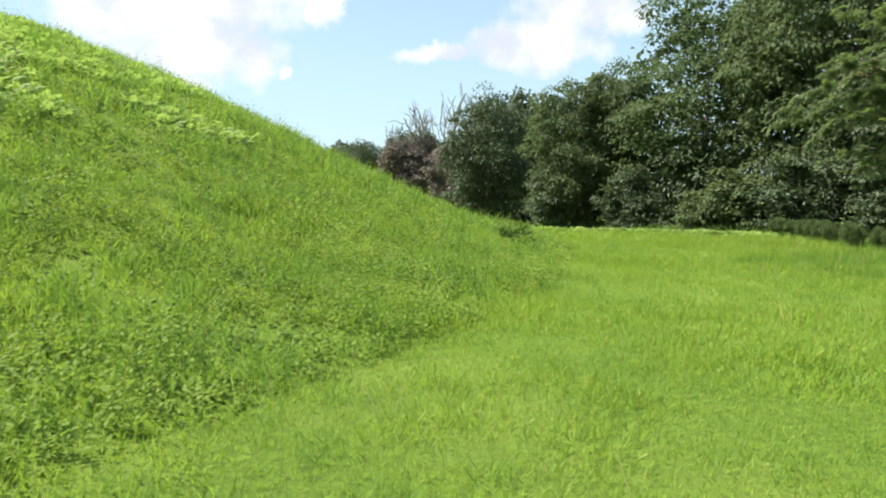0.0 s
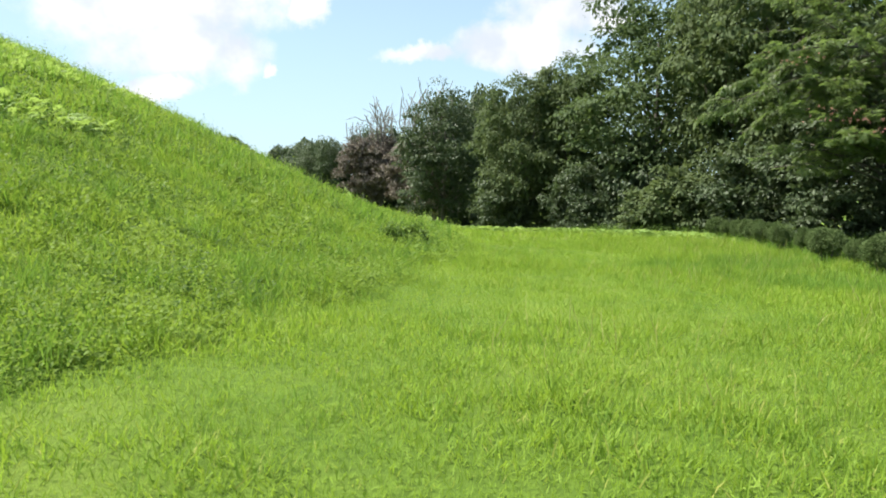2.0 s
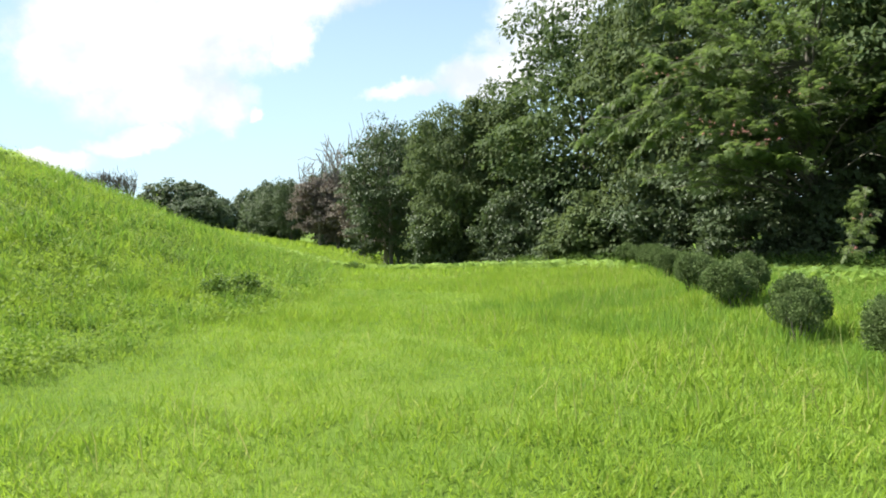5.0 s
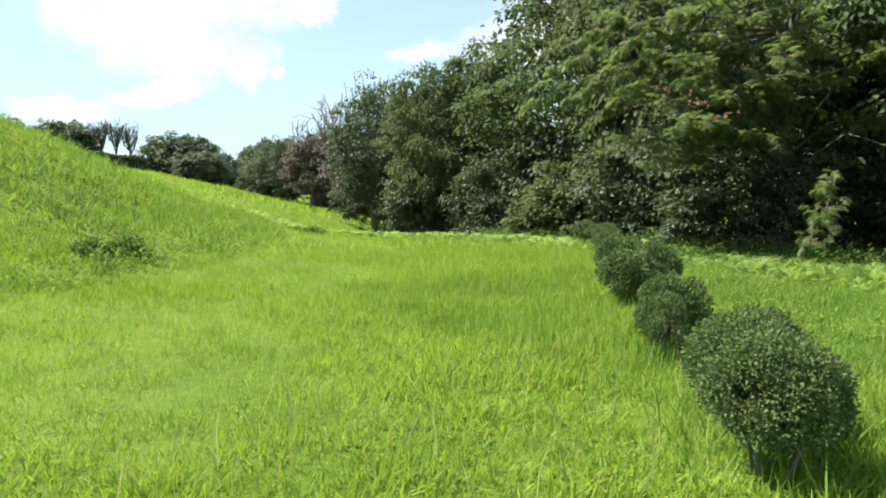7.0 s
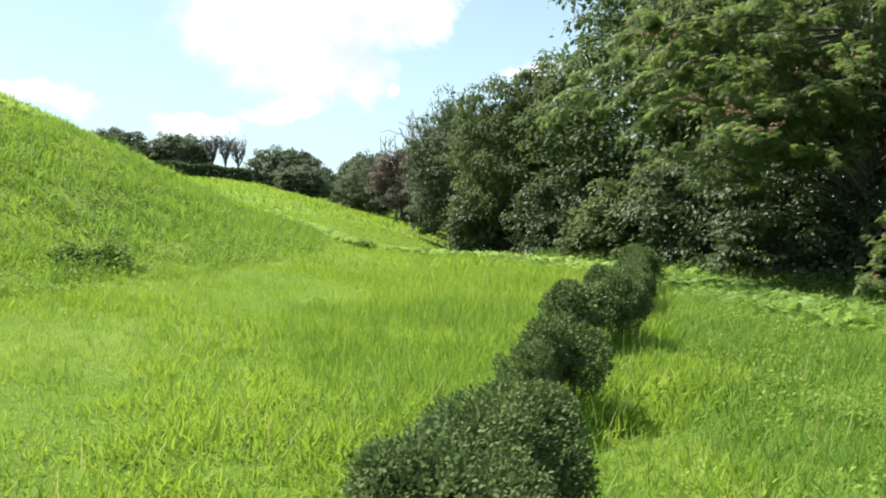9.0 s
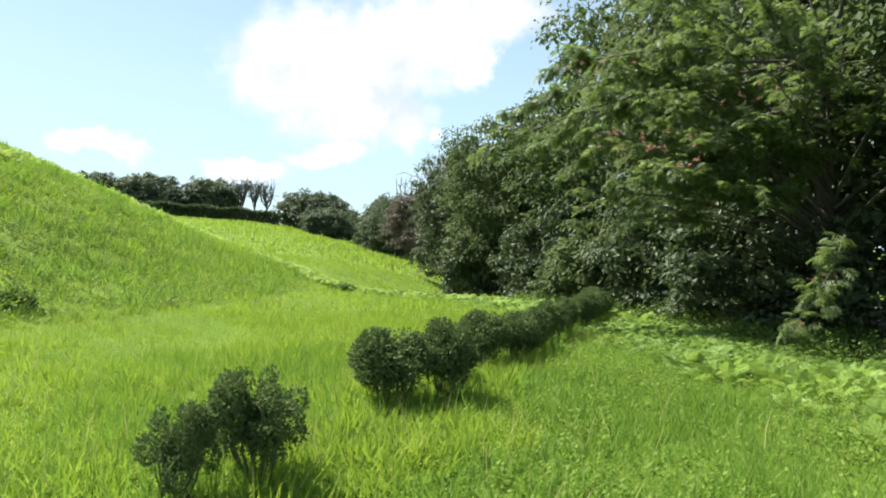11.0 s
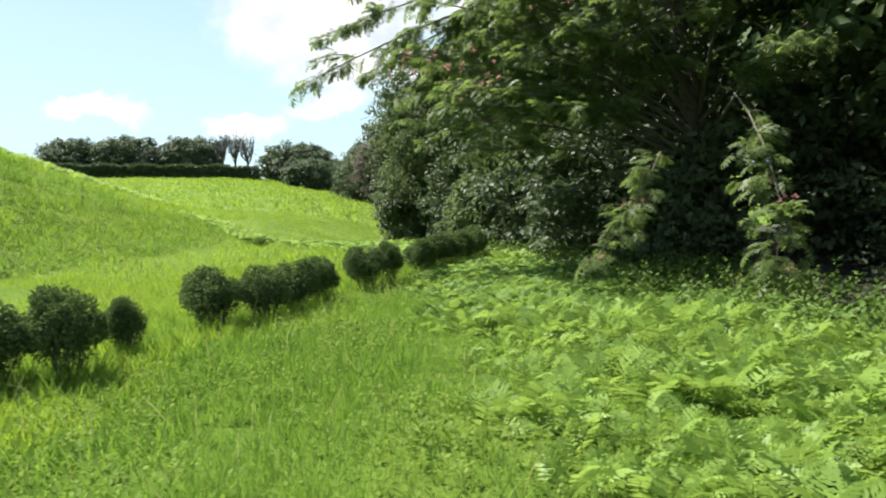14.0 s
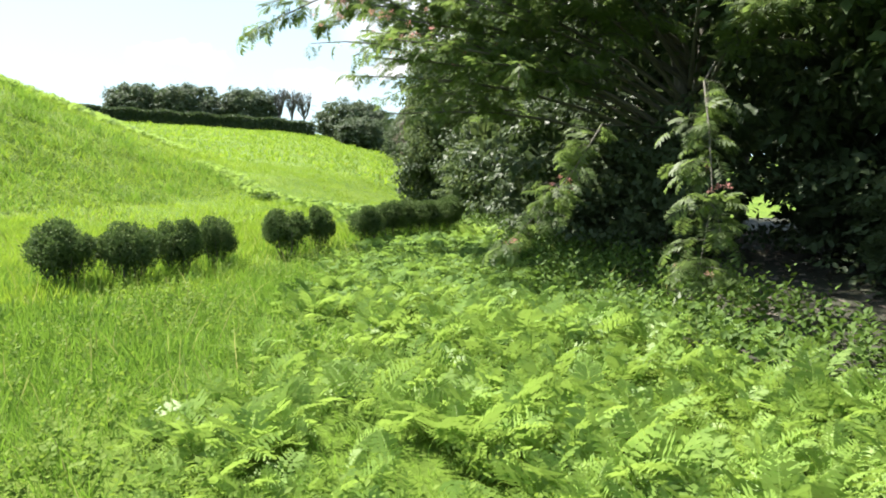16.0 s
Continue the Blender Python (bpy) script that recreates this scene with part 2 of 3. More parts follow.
def tube(points, radii, sides=6):
    """A round, tapered limb along points."""
    p = np.asarray(points, float)
    r = np.asarray(radii, float)
    way = unit(np.gradient(p, axis=0))
    ref = np.array([0.31, 0.94, 0.12])
    a = unit(np.cross(way, ref))
    b = np.cross(way, a)
    ang = np.linspace(0, 2 * np.pi, sides, endpoint=False)
    ring = p[:, None] + r[:, None, None] * (np.cos(ang)[None, :, None] * a[:, None] + np.sin(ang)[None, :, None] * b[:, None])
    f = []
    for i in range(len(p) - 1):
        for j in range(sides):
            k = (j + 1) % sides
            q = (i * sides + j, i * sides + k, (i + 1) * sides + k, (i + 1) * sides + j)
            f += [(q[0], q[1], q[2]), (q[0], q[2], q[3])]
    return ring.reshape(-1, 3), np.array(f)


def limb(a, b, r0, r1, rng, bend=0.15, steps=6, sag=0.0):
    """A limb from a to b that wanders a little."""
    a, b = np.asarray(a, float), np.asarray(b, float)
    s = np.linspace(0, 1, steps)[:, None]
    p = a + (b - a) * s
    size = np.linalg.norm(b - a)
    p += np.cumsum(rng.normal(size=p.shape), axis=0) * size * bend / steps * np.sin(s * np.pi)
    p[:, 2] += sag * size * np.sin(s[:, 0] * np.pi)
    return tube(p, r0 + (r1 - r0) * s[:, 0])


# ---- the lie of the land ----
def soft(x, w):
    return w * np.logaddexp(0, x / w)


def mound(x, y):
    """The grassy mound: an oval about its top, steep sides, soft foot."""
    c, s = math.cos(0.135), math.sin(0.135)
    u = ((x + 15.43) * c + (y - 21.81) * s) / 16.67
    v = (-(x + 15.43) * s + (y - 21.81) * c) / 22.61
    d = soft((1 - np.hypot(u, v)) * 16.67, 1.1)
    return 10.56 * np.tanh(d * 0.511 / 10.56)


def far_rise(x, y):
    """The long slope beyond, up to the hedge, falling away towards the wood."""
    s = -(x - 5) * 0.5 + (y - 30) * 0.87
    q = (x - 5) * 0.87 + (y - 30) * 0.5
    up = 0.05 * soft(np.minimum(s, 95), 3.0)
    return up + 0.045 * soft(-q, 3) * np.clip(s / 70, 0, 1.2) - 0.2 * soft(q + 1, 1.5) * np.clip(s / 12, 0, 1) * (q < 30) - 5.8 * np.clip(s / 12, 0, 1) * (q >= 30)


def land(x, y):
    x, y = np.asarray(x, float), np.asarray(y, float)
    g = -0.016 * soft(np.minimum(y, 32) - 7, 1.5)
    dip = 0.055 * soft(np.minimum(y, 37) - 24, 1.5) * np.clip(1 - (y - 45) / 35, 0, 1) * np.clip((x + 0.5) / 3.5, 0, 1)
    bumps = 0.025 * np.sin(x * 1.7 + 0.6 * np.sin(y * 0.9)) * np.sin(y * 1.3 + 1.0) + 0.012 * np.sin(x * 4.1 + y * 2.3)
    near = np.clip(1 - np.hypot(x, y) / 130, 0, 1)
    return g - dip + mound(x, y) + far_rise(x, y) * near ** 0.0 + bumps * near


def build_ground():
    def axis(lo, hi, mid0, mid1, step):
        inner = np.arange(mid0, mid1 + step, step)
        left = mid0 - np.geomspace(step, mid0 - lo, 40)[::-1]
        right = inner[-1] + np.geomspace(step, hi - inner[-1], 40)
        return np.concatenate([left, inner, right])
    xs, ys = axis(-1500, 1500, -26, 28, 0.4), axis(-1500, 1500, -4, 46, 0.4)
    x, y = np.meshgrid(xs, ys)
    z = land(x, y)
    r = np.hypot(x, y)
    z = np.where(r > 200, -0.4 + (z + 0.4) * np.clip(1 - (r - 200) / 200, 0, 1), z)
    v = np.stack([x, y, z], -1).reshape(-1, 3)
    n, k = len(xs), len(ys)
    i = (np.arange(k - 1)[:, None] * n + np.arange(n - 1)[None]).ravel()
    f = np.stack([i, i + 1, i + n + 1, i + n], -1)
    g = part("ground", v, f, SOIL, None, "mown green meadow turf with a grassy mound", smooth=True)
    tagged(g, category="ground", kind="structure")


build_ground()


def ahead(x, y):
    """How far a place lies beyond the camera's path, taken as a straight line across the meadow."""
    return (y - 0.603 * x) * 0.856


def patchy(x, y, k=1.0, seed=0.0):
    return 0.5 + 0.25 * np.sin(1.9 * k * x + 1.3 * np.sin(1.1 * k * y + seed) + seed) + 0.25 * np.sin(2.3 * k * y + 1.7 * np.sin(0.8 * k * x + 2 * seed) + 3 * seed)


def blades(template, x, y, height, lean, rng, wide=1.0):
    n = len(x)
    turn = rng.uniform(0, 2 * np.pi, n)
    tip = rng.normal(size=(n, 2)) * lean
    up = unit(np.stack([tip[:, 0], tip[:, 1], np.ones(n)], -1))
    side = np.stack([np.cos(turn), np.sin(turn), np.zeros(n)], -1)
    side = unit(side - up * (side * up).sum(-1, keepdims=True))
    fwd = np.cross(up, side)
    w = np.broadcast_to(np.asarray(wide, float), (n,))
    m = np.stack([side * w[:, None], fwd, up], -1) * height[:, None, None]
    return scatter(template, m, np.stack([x, y, land(x, y) - 0.01], -1))


EDGE_Y = [9, 11, 12, 13, 13.8, 14.2, 14.6, 15.0, 15.5, 16.5, 18.3, 19.8, 23, 25, 28, 31, 37, 45]
EDGE_X = [21.2, 19.6, 18.7, 18.0, 17.45, 17.2, 16.85, 16.4, 15.8, 15.1, 14.3, 14.0, 12.7, 11.4, 10.0, 8.7, 6.3, 3.6]


def forbs(x, y, height, per, leaf, rng):
    """Small upright plants with leaves up their stems."""
    n = len(x) * per
    step = np.tile((np.arange(per) + 0.5) / per, len(x))
    lean = np.repeat(rng.normal(size=(len(x), 2)) * 0.22, per, 0)
    tall, bx, by = np.repeat(height, per), np.repeat(x, per), np.repeat(y, per)
    turn = np.tile(np.arange(per) * 2.4, len(x)) + np.repeat(rng.uniform(0, 6.3, len(x)), per)
    out = np.stack([np.cos(turn), np.sin(turn), rng.uniform(0.05, 0.9, n) + 0.4 * step], -1)
    r = leaf * 0.25
    at = np.stack([bx + lean[:, 0] * tall * step + out[:, 0] * r, by + lean[:, 1] * tall * step + out[:, 1] * r, land(bx, by) + tall * step], -1)
    size = leaf * rng.uniform(0.65, 1.35, n) * (1.15 - 0.45 * step)
    return scatter(LEAF2, frames_of(out, unit(rng.normal(size=(n, 3)) * 0.35 + (0, 0, 1)), size), at)


def in_ferns(x, y):
    """The fern bed in front of the wood."""
    left = np.interp(y, [10.5, 11.5, 12.0, 12.9, 13.7, 14.6, 16, 17.7, 19.8, 23, 25, 28, 31], [15.6, 14.3, 13.7, 13.8, 13.6, 13.2, 12.6, 12.0, 11.6, 9.4, 8.4, 6.5, 4.5])
    return (x > left + 0.25 * np.sin(y * 4.3) * np.sin(x * 3.1)) & (x < np.interp(y, EDGE_Y, EDGE_X) + 0.1)


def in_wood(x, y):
    """The bare floor under the trees, where shade is painted as near-black soil."""
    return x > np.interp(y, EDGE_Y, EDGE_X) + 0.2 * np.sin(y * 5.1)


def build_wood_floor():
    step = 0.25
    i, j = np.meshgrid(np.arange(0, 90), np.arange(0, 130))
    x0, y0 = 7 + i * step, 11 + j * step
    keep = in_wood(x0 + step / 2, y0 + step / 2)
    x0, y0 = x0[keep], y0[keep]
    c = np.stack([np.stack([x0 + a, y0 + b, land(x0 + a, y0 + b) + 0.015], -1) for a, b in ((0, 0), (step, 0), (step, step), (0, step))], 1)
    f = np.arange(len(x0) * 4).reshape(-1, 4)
    tagged(part("wood_floor", c.reshape(-1, 3), f, SHADED_FLOOR), "bare soil and litter under the trees, shade painted near-black", "ground", kind="structure")
    rng = np.random.default_rng(13)
    n = 9000
    x, y = rng.uniform(11, 27, n), rng.uniform(12, 30, n)
    keep = in_wood(x, y)
    x, y = x[keep], y[keep]
    v, f = scatter(LEAF2, frames_of(rng.normal(size=(len(x), 3)) * (1, 1, 0.2), rng.normal(size=(len(x), 3)) * 0.3 + (0, 0, 1), rng.uniform(0.06, 0.14, len(x))), np.stack([x, y, land(x, y) + 0.03], -1))
    # dark leaves here also stand in for the shade of the hollow
    n = 11000
    x, y = rng.uniform(9, 23, n), rng.uniform(11.5, 36, n)
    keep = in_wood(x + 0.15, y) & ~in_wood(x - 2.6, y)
    x, y = x[keep], y[keep]
    tagged(part("wood_edge_growth", *forbs(x, y, rng.uniform(0.12, 0.45, len(x)), 12, 0.085, rng), RANK), "low leafy growth along the wood edge, dark partly for painted shade", "undergrowth", kind="stuff")
    tagged(part("leaf_litter", v, f, BROWN), "fallen brown leaves under the trees", "leaves", kind="stuff")


build_wood_floor()


# places, radii and heights of the clipped shrubs, and which of the four shapes each has
SHRUBS = [
    (9.12, 7.56, 0.34, 0.78, 0), (9.26, 8.16, 0.35, 0.76, 0), (9.30, 9.86, 0.22, 0.62, 1), (9.56, 10.32, 0.30, 0.75, 1),
    (9.79, 12.52, 0.36, 0.76, 2), (10.24, 12.88, 0.31, 0.80, 3), (10.11, 13.77, 0.21, 0.62, 2), (10.29, 15.0, 0.345, 0.75, 2),
    (10.67, 15.5, 0.31, 0.69, 3), (10.77, 16.13, 0.285, 0.70, 2), (10.83, 16.78, 0.25, 0.65, 3), (11.0, 18.15, 0.33, 0.70, 2),
    (11.2, 18.75, 0.23, 0.70, 3), (11.42, 19.95, 0.30, 0.68, 2), (11.52, 20.62, 0.32, 0.70, 3), (11.66, 21.35, 0.32, 0.72, 2),
    (11.76, 22.05, 0.31, 0.70, 3), (11.8, 22.8, 0.33, 0.66, 2), (11.66, 23.6, 0.33, 0.7, 3),
]


def build_grass():
    rng = np.random.default_rng(3)

    def spots(n, p0, p1, l0, l1):
        along, out = rng.uniform(l0, l1, n), rng.uniform(p0, p1, n)
        return along * 0.856 - out * 0.517, along * 0.517 + out * 0.856
    pieces, lush = [], []
    for n, p0, p1, l0, l1, tmpl, tall, wide in (
            (235000, -0.2, 7.0, -3, 23, BLADE3, 0.108, 1.15), (220000, 7.0, 15.0, -3, 26, BLADE1, 0.125, 0.75),
            (130000, 15.0, 40.0, -6, 30, BLADE1, 0.17, 1.2), (36000, 40.0, 110.0, -10, 45, BLADE1, 0.3, 3.5)):
        x, y = spots(n, p0, p1, l0, l1)
        on = mound(x, y)
        keep = ~(in_ferns(x, y) & (rng.random(n) < 0.6)) & (on < 7) & ~in_wood(x, y)
        x, y, on = x[keep], y[keep], on[keep]
        rough = np.clip((on - 0.12) / 0.25, 0, 1)
        tuft = patchy(x, y, 1.0, 1.0) * patchy(x, y, 3.1, 2.0)
        long = np.clip(0.6 + 1.1 * tuft + 0.5 * rough * patchy(x, y, 2.0, 5.0), 0.3, 2.2) * rng.uniform(0.55, 1.35, len(x))
        right = np.clip((x - 6.5) / 3, 0, 1) * (on < 0.3)
        high = tall * long * (1 + 0.55 * right * np.clip((13.2 - x) / 2, 0, 1)) * (1 - 0.25 * (patchy(x, y, 0.35, 6.0) > 0.6))
        width = wide / np.sqrt(np.maximum(long, 0.4))
        deep = (x > 9.75 + 0.1 * y + 0.35 * np.sin(y * 1.7)) & (y < 21)
        for into, pick in ((pieces, ~deep), (lush, deep)):
            if pick.any():
                into.append(blades(tmpl, x[pick], y[pick], high[pick], 0.62, rng, width[pick]))
    # rank grass round the feet of the shrubs
    for sx, sy, size, _, _ in SHRUBS:
        d = rng.normal(size=(170, 2)) * 0.85 * size
        lush.append(blades(BLADE3, sx + d[:, 0], sy + d[:, 1], rng.uniform(0.14, 0.36, 170), 0.35, rng, 0.55))
    tagged(part("lush_grass", *joined(lush), LUSH), "deeper green longer grass beside the shrub row", "grass", kind="stuff")
    part("meadow_grass", *joined(pieces), GRASS)
    tagged(bpy.data.objects["meadow_grass"], "short bright green meadow grass with pale tips", "grass", kind="stuff")

    # leafy weeds over the flank of the mound, the near ones fuller
    sets = []
    for n, p0, p1, l0, l1, per, tall, leaf in ((13000, 1.2, 9, -6, 14, 10, 0.24, 0.05), (15000, 9, 27, -8, 18, 7, 0.26, 0.075)):
        x, y = spots(n, p0, p1, l0, l1)
        on = mound(x, y)
        keep = (on > 0.1) & (on < 6.5) & (patchy(x, y, 0.9, 4.0) + 0.5 * patchy(x, y, 2.7, 1.0) + rng.random(n) * 0.7 > 0.95)
        x, y = x[keep], y[keep]
        sets.append(forbs(x, y, tall * rng.uniform(0.5, 1.4, len(x)) * (0.35 + 1.5 * patchy(x, y, 1.6, 3.0) * patchy(x, y, 0.9, 4.0) + 0.6 * (patchy(x, y, 3.3, 2.0) > 0.6)), per, leaf, rng))
    # darker weeds, whose tone also paints the shaded gaps between plants
    x, y = spots(9000, 1.2, 22, -7, 17)
    on = mound(x, y)
    keep = (on > 0.15) & (on < 3.2) & (patchy(x, y, 1.1, 2.2) + 0.4 * patchy(x, y, 3.1, 1.2) + 0.5 * rng.random(len(x)) > 1.0)
    x, y = x[keep], y[keep]
    tagged(part("dark_mound_weeds", *forbs(x, y, rng.uniform(0.12, 0.36, len(x)), 10, 0.055, rng), RANK), "darker leafy weeds in patches on the mound, also painted gap shade", "weeds", kind="stuff")
    tagged(part("mound_weeds", *joined(sets), WEED), "leafy green weeds over the flank of the mound", "weeds", kind="stuff")

    # tussocks of longer grass on the mound and, lower, over the meadow
    sets = []
    for n, p0, p1, l0, l1, per, tall, wide, on_mound in ((3000, 1.4, 14, -6, 15, 40, 0.3, 0.1, True), (3400, 14, 30, -8, 22, 20, 0.4, 0.16, True), (4200, 0.6, 14, -2, 24, 22, 0.15, 0.07, False), (3600, 1.0, 9, 12, 23, 24, 0.21, 0.08, False)):
        x, y = spots(n, p0, p1, l0, l1)
        on = mound(x, y)
        keep = ((on > 0.12) & (on < 6) & (patchy(x, y, 1.2, 0.5) + rng.random(n) * 0.5 > 0.6)) if on_mound else ((on < 0.2) & ~in_ferns(x, y) & ~in_wood(x, y) & (patchy(x, y, 0.8, 1.5) + rng.random(n) > 0.75))
        x, y = x[keep], y[keep]
        high = tall * rng.uniform(0.5, 1.25, len(x))
        x, y, high = np.repeat(x, per), np.repeat(y, per), np.repeat(high, per)
        d = rng.normal(size=(len(x), 2)) * wide
        sets.append(blades(BLADE3, x + d[:, 0], y + d[:, 1], high * rng.uniform(0.5, 1.15, len(x)), 0.4, rng, 0.42 if p0 < 10 else 0.8))
    tagged(part("grass_tussocks", *joined(sets), LUSH), "tufts of longer grass on mound and meadow", "grass", kind="stuff")


build_grass()


# ---- ferns ----
def frond_template(pairs=13, broad=0.29, plump=0.055, droop=0.24, rng=None, toothed=False):
    """One arching frond along +y with pointed side leaves that droop a little."""
    v, f = [], []
    rng = rng or np.random.default_rng(1)

    def spine(s):
        return np.array([0, s * (1 - 0.12 * s), 0.42 * s - 0.56 * s * s])
    for s in (0, 0.35, 0.7, 1.0):
        c = spine(s)
        w = 0.008 * (1.1 - s)
        v += [c + (-w, 0, 0), c + (w, 0, 0)]
    for i in range(3):
        a = i * 2
        f += [(a, a + 1, a + 2), (a + 1, a + 3, a + 2)]
    for i in range(pairs):
        s = 0.14 + 0.86 * i / pairs
        for side in (-1, 1):
            c = spine(min(1, s + rng.uniform(-0.02, 0.02)))
            long = max(0.05, broad * (1 - ((s - 0.3) / 0.78) ** 2 if s > 0.3 else 0.75 + 0.25 * (s - 0.14) / 0.16)) * rng.uniform(0.8, 1.15)
            k = len(v)
            lift = rng.uniform(-0.05, 0.05)
            fat = plump * rng.uniform(0.8, 1.25) * min(1.0, long / broad + 0.35)
            out = np.array([side * long, long * rng.uniform(0.25, 0.5), lift - droop * long])
            up = np.array([0, 1.0, 0.25])
            if toothed:
                v += [c, c + out * 0.25 + up * fat, c + out * 0.42 + up * fat * 0.25, c + out * 0.6 + up * fat * 0.8, c + out, c + out * 0.6 - up * fat * 0.5, c + out * 0.4 - up * fat * 0.2, c + out * 0.25 - up * fat * 0.7]
                t = [(0, 1, 2), (0, 2, 6), (2, 3, 4), (2, 4, 6), (6, 4, 5), (0, 6, 7)]
            else:
                v += [c, c + out * 0.45 + up * fat, c + out, c + out * 0.5 - up * fat * 0.4]
                t = [(0, 1, 2), (0, 2, 3)]
            f += [tuple(k + q for q in (a if side < 0 else a[::-1])) for a in t]
    return np.array(v), np.array(f)


SILK_FROND = frond_template(9, 0.4, 0.05, 0.5)
FROND_FAR = frond_template(8, 0.3, 0.065, 0.3)
FRONDS = [frond_template(12, b, 0.042, d, np.random.default_rng(k), True) for k, b, d in ((2, 0.3, 0.25), (3, 0.26, 0.4), (4, 0.33, 0.1), (5, 0.28, 0.5), (6, 0.3, -0.1))]


def build_ferns():
    rng = np.random.default_rng(11)
    kinds = [mesh_of("frond", *t) for t in FRONDS]
    for me in kinds:
        me.materials.append(FERN)
    made = 0
    while made < 300:
        x, y = rng.uniform(12.8, 19.4), rng.uniform(10.8, 16.2)
        if not in_ferns(np.array(x), np.array(y)):
            continue
        fern = thing("fern", pose(x, y, float(land(x, y)) + 0.01, 0, 0, rng.uniform(0, 360)), "light green fern with arching feathery fronds", "fern", "fern bed before the wood")
        size = rng.uniform(0.7, 1.1) * (0.7 + 0.6 * float(patchy(x, y, 1.3, 0.7)))
        n = int(rng.integers(9, 13))
        for k in range(n):
            frond = new("frond", kinds[int(rng.integers(0, 5))])
            frond.parent = fern
            lift = rng.uniform(8, 72)
            frond.matrix_basis = pose(0, 0, 0, 0, 0, 360 * k / n * 2 + rng.uniform(-30, 30)) @ pose(rng.normal() * 0.1, rng.uniform(-0.02, 0.14), 0.02, lift, rng.normal() * 20, 0) @ Matrix.Scale(size * rng.uniform(0.2, 0.38), 4)
        made += 1
    # the far strip at the foot of the trees, and the crest of the mound
    n = 1500
    x, y = rng.uniform(3, 13, n), rng.uniform(19.5, 31, n)
    keep = in_ferns(x, y)
    x, y = x[keep], y[keep]
    pts = [np.stack([x, y], -1)]
    x, y = rng.uniform(11.2, 21, 9000), rng.uniform(15.4, 21, 9000)
    keep = (in_ferns(x, y) | in_ferns(x - 0.9, y - 0.4)) & ~in_wood(x - 1.6, y)
    pts.append(np.stack([x, y], -1)[keep][:1700])
    n = 60000
    x, y = rng.uniform(-14, 8, n), rng.uniform(4, 44, n)
    h = mound(x, y)
    crest = (h > 3.9) & (h < 6.6) & (rng.random(n) < 0.35)
    brow = (h > 2.4) & (y < 15.5) & (patchy(x, y, 0.8, 2.0) > 0.5)
    line = np.array([(-2.6, 34.2), (-1.0, 33.4), (1.2, 32.2), (2.9, 31.4), (4.6, 30.2), (6.4, 28.4), (8.6, 25.6), (10.4, 22.6)])
    at = rng.uniform(0, len(line) - 1, 1500)
    low = np.minimum(at.astype(int), len(line) - 2)
    strip = line[low] + (line[low + 1] - line[low]) * (at - low)[:, None] + rng.normal(size=(1500, 2)) * 0.22
    p = np.stack([x, y], -1)
    # the mound's outline in the camera's later view, down towards the far hedge
    view_outline = np.array([(-13.2, 25.2), (-11.6, 28.2), (-10.3, 30.6), (-9.2, 33.0), (-8.2, 36.0), (-7.4, 38.6)])
    at = rng.uniform(0, len(view_outline) - 1, 1600)
    low = np.minimum(at.astype(int), len(view_outline) - 2)
    edge = view_outline[low] + (view_outline[low + 1] - view_outline[low]) * (at - low)[:, None] + rng.normal(size=(1600, 2)) * 0.7
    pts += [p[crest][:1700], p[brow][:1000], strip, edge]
    pts = np.concatenate(pts)
    k = 2
    pts = np.repeat(pts, k, 0) + rng.normal(size=(len(pts) * k, 2)) * 0.1
    turn = rng.uniform(0, 2 * np.pi, len(pts))
    way = np.stack([np.cos(turn), np.sin(turn), rng.uniform(0.2, 0.9, len(pts))], -1)
    near = (pts[:, 0] > 11) & (pts[:, 1] < 22)
    size = np.where(near, 0.6, 0.8) * rng.uniform(0.35, 0.6, len(pts))
    for pick, name, mat, label in ((near, "fern_growth", BRACKEN, "green ferns along the edge of the wood"), (~near, "pale_ferns", BACKLIT_FERN, "green ferns on the mound crest and far bank, backlight painted pale")):
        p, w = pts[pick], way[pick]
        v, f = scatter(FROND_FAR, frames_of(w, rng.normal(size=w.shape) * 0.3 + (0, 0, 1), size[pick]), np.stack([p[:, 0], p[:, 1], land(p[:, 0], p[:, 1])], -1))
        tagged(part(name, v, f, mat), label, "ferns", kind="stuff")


build_ferns()


